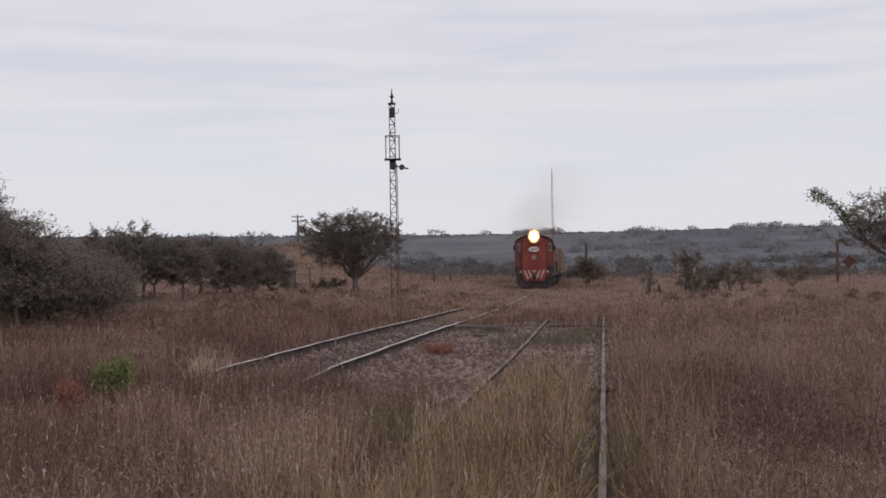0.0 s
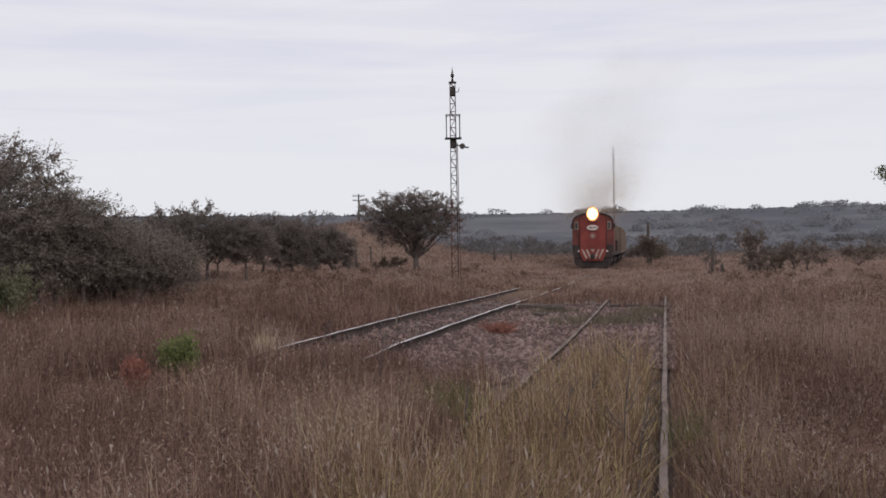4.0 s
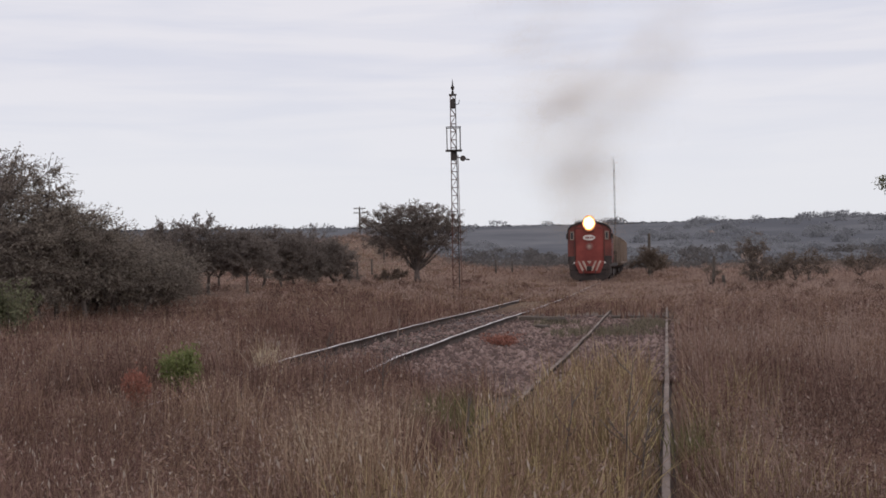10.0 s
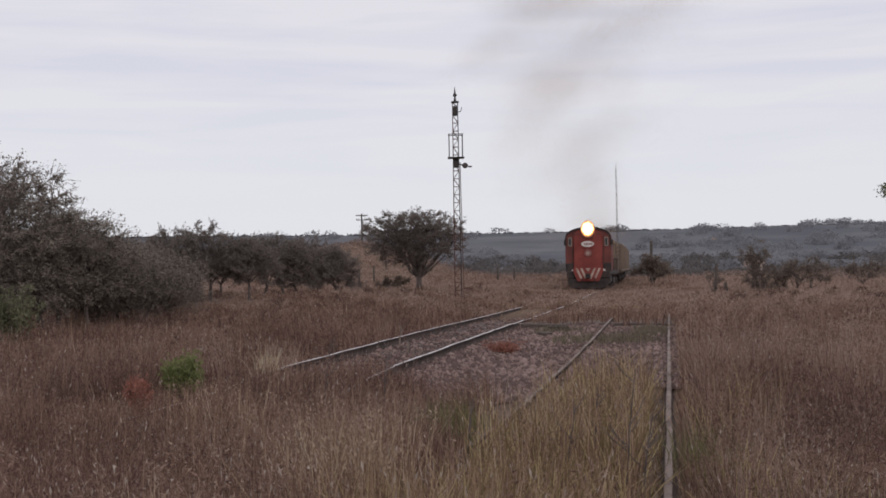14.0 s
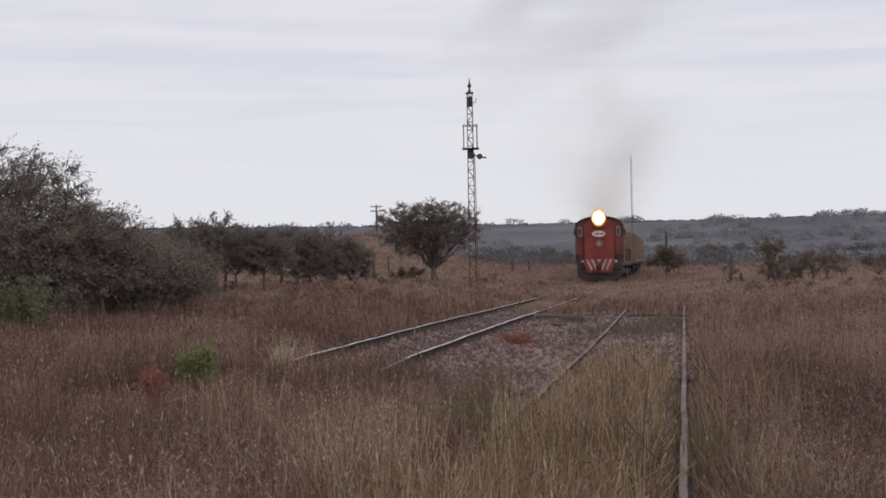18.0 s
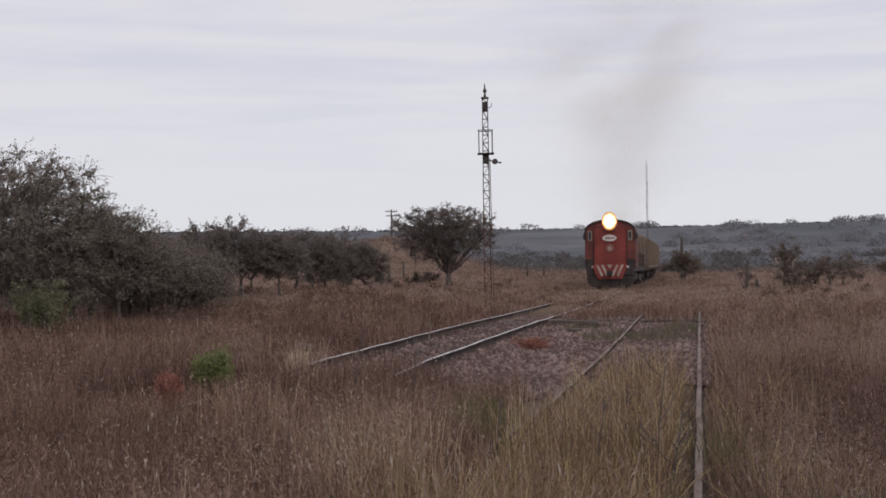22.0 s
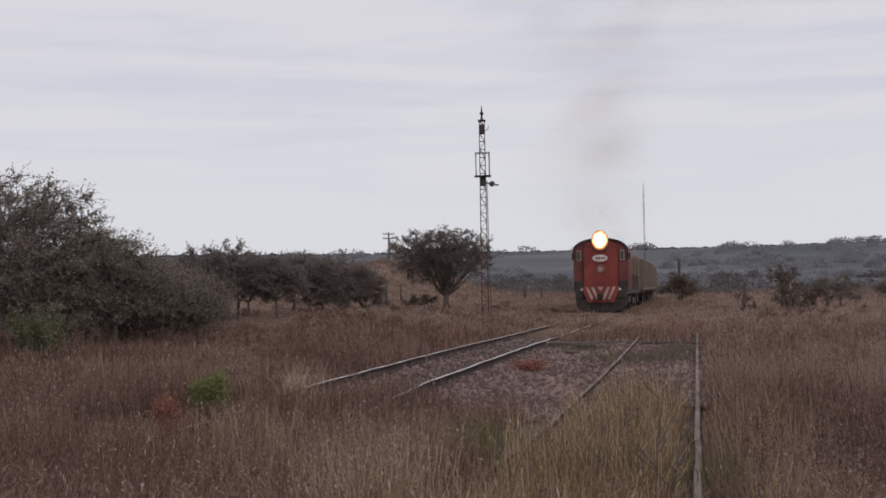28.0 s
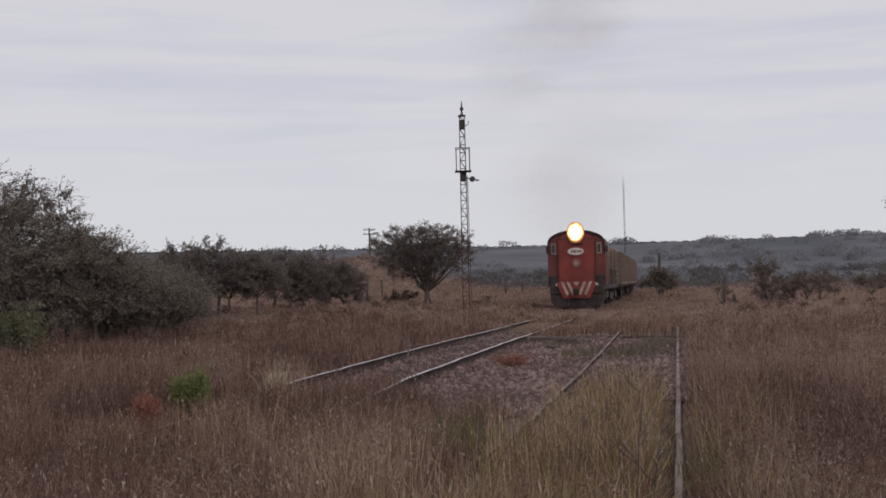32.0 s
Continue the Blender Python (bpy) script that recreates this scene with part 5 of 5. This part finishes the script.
    for k, (name, m, label, heads) in enumerate((("umber_fans", UMBER, "fanning umber stems of dry weeds", 0.10), ("maroon_fans", MAROON, "fanning maroon stems of dry weeds", 0.12), ("brown_fans", BROWN, "fanning brown stems of dry weeds", 0.14), ("pale_fans", PALEWEED, "fanning pale stems of dry weeds", 0.22))):
        q = (tint >= (-9, -0.35, 0.05, 0.5)[k]) & (tint < (-0.35, 0.05, 0.5, 9)[k])
        per = 14
        X, Y, RR = (np.repeat(v[q], per) for v in (x, y, r))
        H = np.repeat(tops[q], per) * rs.uniform(0.55, 1.05, len(X))
        g, b = np.abs(rs.normal(0, 0.34, len(X))), rs.uniform(0, 6.283, len(X))
        blades(name, X + 0.05 * np.cos(b), Y + 0.05 * np.sin(b), H, np.maximum(0.0055, 0.00062 * RR) * rs.uniform(0.7, 1.3, len(X)), m, rs, label, 0.12, np.where(RR < 24, heads, 0.0), 0.011, SEED, (g * np.cos(b), g * np.sin(b)))
    # weed clumps: bushy little domes of fine sprigs, each clump of one tint
    x, y, r = scatter(24000, 4.6, 230, -0.62, 0.62, rs)
    tall = low_mask(x, y)
    u = x - siding_x(y)
    q = (tall > 0.4) & ~((u > 0.55) & (u < 1.05) & (y < 37)) & ~((u > -1.2) & (u < 0.8) & (y > 16) & (y < 37)) & ~((np.abs(u + 0.9) < 0.3) & (y < 37)) & ~((u > -0.7) & (u < 0.8) & (rs.uniform(0, 1, len(x)) < 0.6))
    x, y, r, u, tall = x[q], y[q], r[q], u[q], tall[q]
    n = len(x)
    top = np.clip(0.46 + 0.10 * lumps(x, y, 9.0, 31) + 0.05 * lumps(x, y, 3.0, 32), 0.25, 0.75) * rs.uniform(0.55, 1.4, n) * np.interp(y, (34, 48, 70), (1.0, 0.62, 0.45)) * tall
    wide = rs.uniform(0.10, 0.30, n) * np.maximum(1.0, r / 18)
    pick = np.clip(0.5 + 0.35 * lumps(x, y, 7.0, 41) + rs.uniform(-0.4, 0.4, n) + np.clip((y - 35) / 50, 0, 0.45) + np.where(u > 2.5, 0.26, 0.0) - np.where((u < -2.2) & (y < 9.5), 0.3, 0.0), 0, 0.999)
    for k, (name, m, label) in enumerate((("weed_clumps_dark", MAROON, "bushy clumps of dark maroon dry weeds"), ("weed_clumps_brown", BROWN, "bushy clumps of brown dry weeds"),
                                          ("weed_clumps_pale", PALEWEED, "bushy clumps of paler dry weeds"))):
        q = (pick >= (0, 0.5, 0.8)[k]) & (pick < (0.5, 0.8, 1.0)[k])
        per = 36
        c = np.repeat(np.stack([x, y, ground_z(x, y)], -1)[q], per, axis=0)
        t, w, rr = np.repeat(top[q], per), np.repeat(wide[q], per), np.repeat(r[q], per)
        m_n = len(c)
        f = rs.uniform(0.15, 1.0, m_n) ** 0.6
        a, g = rs.uniform(0, 6.283, m_n), np.abs(rs.normal(0, 0.75, m_n))
        c += np.stack([np.cos(a) * g * w, np.sin(a) * g * w, t * f * np.maximum(0.35, 1 - 0.25 * g * g)], -1)
        d = rs.normal(0, 1, (m_n, 3))
        d[:, 2] = np.abs(d[:, 2]) * 1.1
        d /= np.linalg.norm(d, axis=1)[:, None]
        e = np.cross(d, rs.normal(0, 1, (m_n, 3)))
        e /= np.linalg.norm(e, axis=1)[:, None]
        s = (np.maximum(0.038, 0.0026 * rr) * rs.uniform(0.5, 1.5, m_n))[:, None]
        V = np.stack([c - e * s * 0.10, c + e * s * 0.10, c + d * s], 1).reshape(-1, 3)
        tagged(mesh_from(name, V, np.arange(3 * m_n).reshape(-1, 3), m, None, "stuff"), label, "weeds")
    # larger dark weed bushes here and there
    x, y, r = scatter(1500, 9.0, 75, -0.55, 0.55, rs)
    u, v = x - siding_x(y), x - main_x(y)
    q = (low_mask(x, y) > 0.7) & ((u > 1.9) | (v < -1.6)) & (lumps(x, y, 8.0, 71) > 0.0)
    x, y, r = x[q], y[q], r[q]
    n, per = len(x), 260
    c = np.repeat(np.stack([x, y, ground_z(x, y)], -1), per, axis=0)
    w, t = np.repeat(rs.uniform(0.22, 0.5, n), per), np.repeat(rs.uniform(0.45, 0.85, n) * np.interp(y, (34, 48, 70), (1.0, 0.7, 0.5)), per)
    m_n = len(c)
    d = rs.normal(0, 1, (m_n, 3))
    d /= np.linalg.norm(d, axis=1)[:, None]
    d *= rs.uniform(0, 1, (m_n, 1)) ** 0.45
    c += np.stack([d[:, 0] * w, d[:, 1] * w, np.abs(d[:, 2]) * t], -1)
    g = rs.normal(0, 1, (m_n, 3)) + np.array([0, 0, 0.8])
    g /= np.linalg.norm(g, axis=1)[:, None]
    e = np.cross(g, rs.normal(0, 1, (m_n, 3)))
    e /= np.linalg.norm(e, axis=1)[:, None]
    s = (np.maximum(0.045, 0.0022 * np.repeat(r, per)) * rs.uniform(0.5, 1.5, m_n))[:, None]
    V = np.stack([c - e * s * 0.11, c + e * s * 0.11, c + g * s], 1).reshape(-1, 3)
    tagged(mesh_from("weed_bushes", V, np.arange(3 * m_n).reshape(-1, 3), UMBER, None, "stuff"), "low rounded dark umber weed bushes in the pasture", "weeds")
    # pale specks of dry seed over the weeds
    x, y, r = scatter(11000, 4.8, 60, -0.55, 0.55, rs)
    u = x - siding_x(y)
    q = (low_mask(x, y) > 0.7) & ~((u > -1.2) & (u < 1.0) & (y < 37)) & (lumps(x, y, 6.0, 51) > -0.3)
    x, y, r = x[q], y[q], r[q]
    n = len(x)
    c = np.stack([x, y, ground_z(x, y) + np.clip(0.50 + 0.10 * lumps(x, y, 9.0, 31), 0.25, 0.8) * rs.uniform(0.7, 1.15, n)], -1)
    d, e = (np.clip(rs.normal(0, 1, (n, 3)), -1.3, 1.3) for _ in range(2))
    s = (np.maximum(0.010, 0.0007 * r) * rs.uniform(0.5, 1.4, n))[:, None]
    V = np.stack([c - e * s * 0.5, c + e * s * 0.5, c + d * s], 1).reshape(-1, 3)
    tagged(mesh_from("seed_specks", V, np.arange(3 * n).reshape(-1, 3), SEED, None, "stuff"), "pale specks of dry seed over the weeds", "seed heads")


build_grass()


def grass_behind():
    """Sparser cover on the sides and at the camera's back, where the tracks run on."""
    rs = np.random.RandomState(99)
    x, y, r = scatter(34000, 2.2, 70, 0.62, 5.663, rs)
    u, v = x - siding_x(y), x - main_x(y)
    q = (np.abs(np.abs(u) - 0.85) > 0.15) & (np.abs(np.abs(v) - 0.87) > 0.15) & (r > 2.2)
    x, y, r = x[q], y[q], r[q]
    blades("brown_grass_behind", x, y, rs.uniform(0.2, 0.55, len(x)) * np.clip(r / 5, 0.4, 1), np.maximum(0.010, 0.0016 * r), BROWN, rs, "brown knee-high dry grass round the viewer", 0.35)


grass_behind()


def grass_underfoot():
    """Trodden low grass round the viewer's feet."""
    rs = np.random.RandomState(101)
    n = 42000
    r, a = 4.9 * np.sqrt(rs.uniform(0.004, 1, n)), rs.uniform(-3.1416, 3.1416, n)
    x, y = r * np.sin(a), r * np.cos(a)
    u = x - siding_x(y)
    q = (np.abs(np.abs(u) - 0.85) > 0.09) & ((np.abs(a) < 0.66) | (r < 2.6))
    x, y, r = x[q], y[q], r[q]
    n = len(x)
    h = rs.uniform(0.12, 0.34, n) * np.clip(r / 3, 0.5, 1.1)
    pick = 0.6 * lumps(x, y, 1.4, 61) + rs.uniform(-0.6, 0.6, n)
    for k, (name, m, label) in enumerate((("trodden_maroon_weeds", MAROON, "low trodden maroon weeds"), ("trodden_brown_grass", BROWN, "low trodden brown grass"), ("trodden_olive_grass", OLIVE, "low trodden yellow-green grass"))):
        g = (pick >= (-9, -0.1, 0.5)[k]) & (pick < (-0.1, 0.5, 9)[k])
        blades(name, x[g], y[g], h[g], np.full(g.sum(), 0.011), m, rs, label, 0.6)


grass_underfoot()


def tuft(name, x, y, h, w, n, material, label, seed, size=0.06, category="weed"):
    """A leafy weed: stems from one root with small leaves along them."""
    rs = np.random.RandomState(seed)
    t = thing(name, pose(x, y, gz(x, y)), label, category)
    V, F, cs = [], [], []
    for _ in range(16):
        a, q = rs.uniform(0, 6.283), rs.uniform(0.1, 1) * w / 2
        top = (q * math.cos(a), q * math.sin(a), h * rs.uniform(0.65, 1.05))
        limb_tube(V, F, [(0, 0, -0.05), (top[0] * 0.5, top[1] * 0.5, top[2] * 0.55), top], 0.012, 0.004, 4)
        for f in (0.4, 0.55, 0.7, 0.85, 1.0):
            cs.append((top[0] * f, top[1] * f, top[2] * f))
    mesh_from("stem", V, F, BARK, t)
    LV, LF = leaf_cloud(cs, np.array([w * 0.09, w * 0.09, h * 0.11]), n, size, rs, 1.0)
    LV[:, 2] = np.maximum(LV[:, 2], 0.02)
    mesh_from("leaves", LV, LF, material, t)
    return t


tuft("green_weed", at(203, 15.3), 15.3, 0.56, 0.60, 46, GREENWEED, "bright green leafy weed in brown grass", 1, 0.04)
tuft("red_weed", at(120, 13.6), 13.6, 0.46, 0.38, 36, REDWEED, "rust-red dry weed beside a green one", 2, 0.03)
tuft("red_weed", at(780, 23.5), 23.5, 0.24, 0.85, 20, REDWEED, "low rust-red weed on the stones", 3, 0.035)


def frond_shrub(x, y, h, w, seed, label):
    """A low shrub of upright arching fronds, each set with small leaves from near its foot to its tip."""
    rs = np.random.RandomState(seed)
    t = thing("green_shrub", pose(x, y, gz(x, y)), label, "shrub")
    V, F, cs = [], [], []
    for _ in range(34):
        a, q, top = rs.uniform(0, 6.283), rs.uniform(0.1, 1) * w / 2, h * rs.uniform(0.55, 1.08)
        tip = np.array([q * math.cos(a), q * math.sin(a), top])
        foot = np.array([tip[0] * 0.35, tip[1] * 0.35, 0.0])
        mid = foot * 0.6 + tip * 0.4 + np.array([0, 0, 0.10 * h])
        limb_tube(V, F, [tuple(foot - np.array([0, 0, 0.05])), tuple(mid), tuple(tip)], 0.014, 0.004, 4)
        for f in np.linspace(0.12, 1.0, 26):
            cs.append((1 - f) ** 2 * foot + 2 * f * (1 - f) * mid + f * f * tip)
    mesh_from("stem", V, F, BARK, t)
    LV, LF = leaf_cloud(cs, np.array([0.045, 0.045, 0.04]), 6, 0.060, rs, 0.9)
    LV[:, 2] = np.maximum(LV[:, 2], 0.02)
    mesh_from("leaves", LV, LF, LEAFPALE, t)


frond_shrub(at(-112, 27), 27, 1.35, 1.5, 4, "pale green shrub of upright fronds below dark bushes")


def weed_mats():
    """Low grey-green mats on the stones of the siding."""
    rs = np.random.RandomState(17)
    n = 5200
    x, y = rs.uniform(0.5, 4.6, n), rs.uniform(25.5, 32.0, n)
    u = x - siding_x(y)
    q = (lumps(x, y, 3.2, 6) > -0.1) & (u > -2.6) & (np.abs(np.abs(u) - 0.87) > 0.1) & (u < 0.8)
    x, y = x[q], y[q]
    blades("low_weed_mat", x, y, rs.uniform(0.08, 0.26, len(x)), np.full(len(x), 0.026), GREYWEED, rs, "low grey-green weed mat on the stones", 0.7)


weed_mats()


def bed_weeds():
    """Thin dry growth in ragged patches between the stones."""
    rs = np.random.RandomState(23)
    x, y, r = scatter(30000, 15, 38, -0.22, 0.22, rs)
    q = bed_mask(x, y) & (lumps(x, y, 2.2, 15) + 0.4 * lumps(x, y, 0.7, 16) > 0.28)
    x, y = x[q][:2600], y[q][:2600]
    n = len(x)
    half = n // 2
    blades("brown_bed_weed", x[:half], y[:half], rs.uniform(0.04, 0.17, half), np.full(half, 0.014), BROWN, rs, "thin brown dry weeds between the stones", 0.8)
    blades("dark_bed_weed", x[half:], y[half:], rs.uniform(0.04, 0.14, n - half), np.full(n - half, 0.014), UMBER, rs, "thin dark dry weeds between the stones", 0.8)


bed_weeds()


def dead_stalks():
    """A few tall dark stalks with side twigs that stand over the near grass."""
    rs = random.Random(9)
    for px, d, h in ((985, 8.4, 0.95), (930, 9.2, 0.75), (1012, 8.0, 0.7), (880, 8.8, 0.65), (700, 9.0, 0.7), (560, 13.0, 0.9), (455, 14.5, 0.85)):
        x = at(px, d)
        V, F = [], []
        lx = rs.uniform(-0.05, 0.25) * h
        limb_tube(V, F, [(0, 0, -0.05), (lx * 0.4, 0, h * 0.55), (lx, 0.02, h)], 0.010, 0.004, 4)
        for k in range(7):
            f = rs.uniform(0.4, 0.95)
            a, l = rs.uniform(0, 6.28), rs.uniform(0.08, 0.2) * h
            p = (lx * (f * 0.9 if f > 0.55 else f * 0.73), 0.01, h * f)
            limb_tube(V, F, [p, (p[0] + l * math.cos(a) * 0.6, l * math.sin(a) * 0.6, p[2] + l * 0.5), (p[0] + l * math.cos(a), l * math.sin(a), p[2] + l)], 0.006, 0.003, 3)
        t = mesh_from("dead_stalk", V, F, BARK)
        t.matrix_world = pose(x, d, gz(x, d))
        tagged(t, "tall dark dead weed stalk over dry grass", "stalk", "dead stalks")


dead_stalks()


def pale_tuft(x, y):
    rs = np.random.RandomState(40)
    n = 85
    px, py = x + rs.normal(0, 0.13, n), y + rs.normal(0, 0.16, n)
    blades("pale_grass_tuft", px, py, rs.uniform(0.34, 0.66, n), np.full(n, 0.017), PALESTRAW, rs, "tuft of pale bleached grass at the rail", 0.45, 0.3, 0.03)


pale_tuft(at(357, 18.2), 18.2)


def straw_patch(x, y, n, sx, sy, seed, material=None, low=0.35, high=0.72, heads=0.4, label="stand of straw-coloured grass with feathery heads", name="straw_patch"):
    rs = np.random.RandomState(seed)
    px, py = x + rs.normal(0, sx, n), y + rs.normal(0, sy, n)
    blades(name, px, py, rs.uniform(low, high, n), rs.uniform(0.005, 0.012, n), material or STRAW, rs, label, 0.26, min(1.0, heads * 1.2), 0.018, TANHEAD, None, 4)


straw_patch(at(510, 8.2), 8.2, 560, 0.22, 0.5, 61)
straw_patch(at(520, 8.4), 8.4, 90, 0.24, 0.45, 67, PALESTRAW, 0.4, 0.78, 0.5, "pale feathery grass stalks", "pale_stalks")
straw_patch(at(488, 36), 36, 14, 0.12, 0.2, 68, PALESTRAW, 0.6, 1.0, 0.2, "few pale dry stalks", "pale_stalks")
straw_patch(at(440, 9.6), 9.6, 150, 0.3, 0.4, 62)
straw_patch(at(255, 11.5), 11.5, 160, 0.3, 0.4, 63)
straw_patch(at(678, 11.4), 11.4, 620, 0.17, 0.5, 64, DULLGREEN, 0.25, 0.52, 0.0, "dull green grass clump beside the rail", "green_patch")
straw_patch(at(1140, 9.5), 9.5, 320, 0.16, 0.6, 65, DULLGREEN, 0.2, 0.5, 0.0, "yellow-green grass along the rail", "green_patch")
straw_patch(at(430, 7.4), 7.4, 200, 0.35, 0.4, 66)
straw_patch(at(640, 9.3), 9.3, 480, 0.15, 0.7, 69, MAROON, 0.3, 0.6, 0.05, "dark maroon stalks beside the rail", "maroon_patch")
straw_patch(at(300, 8.8), 8.8, 110, 0.4, 0.5, 70)


def timber(x, y, z, length, turn, label):
    b = box(0, 0, 0, length, 0.2, 0.13, 0.02)
    t = link("loose_sleeper", b, SLEEPERWOOD)
    t.matrix_world = pose(x, y, z, 2, 1, turn)
    return tagged(t, label, "sleeper")


timber(at(848, 33.0), 33.0, gz(at(848, 33.0), 33.0) + 0.10, 1.25, -14, "short decayed sleeper lying on the stones")
timber(1.30, 31.8, gz(1.30, 31.8) + 0.09, 0.55, 20, "short rust-brown sleeper stub on the stones")
timber(0.87, 29.0, gz(0.87, 29.0) + 0.08, 0.32, -35, "small dark sleeper fragment on the stones")


def loose_bar(x, y, length, turn, label):
    """A length of old rail left lying on its side."""
    b = prism([(px * 0.8, pz * 0.8 + 0.06) for px, pz in RAIL_OUTLINE], -length / 2, length / 2)
    t = link("loose_rail", b, RAILOLD)
    t.matrix_world = pose(x, y, gz(x, y) + 0.10, 0, 62, turn)
    tagged(t, label, "rail")


loose_bar(0.50, 34.4, 1.5, -49, "short loose length of pale worn rail on stones")
timber(float(siding_x(34.2)) + 0.1, 34.2, rail_z(34.2) - 0.12, 2.5, -5, "dark sleeper across the end of the open siding")

# ---- what moves ----


def motions():
    for ob, back in TRAIN:
        rows = []
        for k in range(9):
            t = 4.0 * k
            rows.append((t, on_line(FRONT_AT + back * ALONG - SPEED * t)))
        walk(ob, rows)
    for w, y, r in WHEELS:
        rate = math.degrees(SPEED / ALONG / r)
        walk(w, [(0.5 * k, pose(0, y, r, rate * 0.5 * k, 0, 0)) for k in range(65)])
    for ob, birth, drift, deep, lift, phase in PUFFS:
        times = sorted({2.0 * k for k in range(17)} | {round(birth + d, 2) for d in (0, 0.4, 0.9, 1.5, 2.5, 4.0) if 0 < birth + d < 32})
        walk(ob, [(t, puff_at(t, birth, drift, deep, lift, phase)) for t in times])


motions()
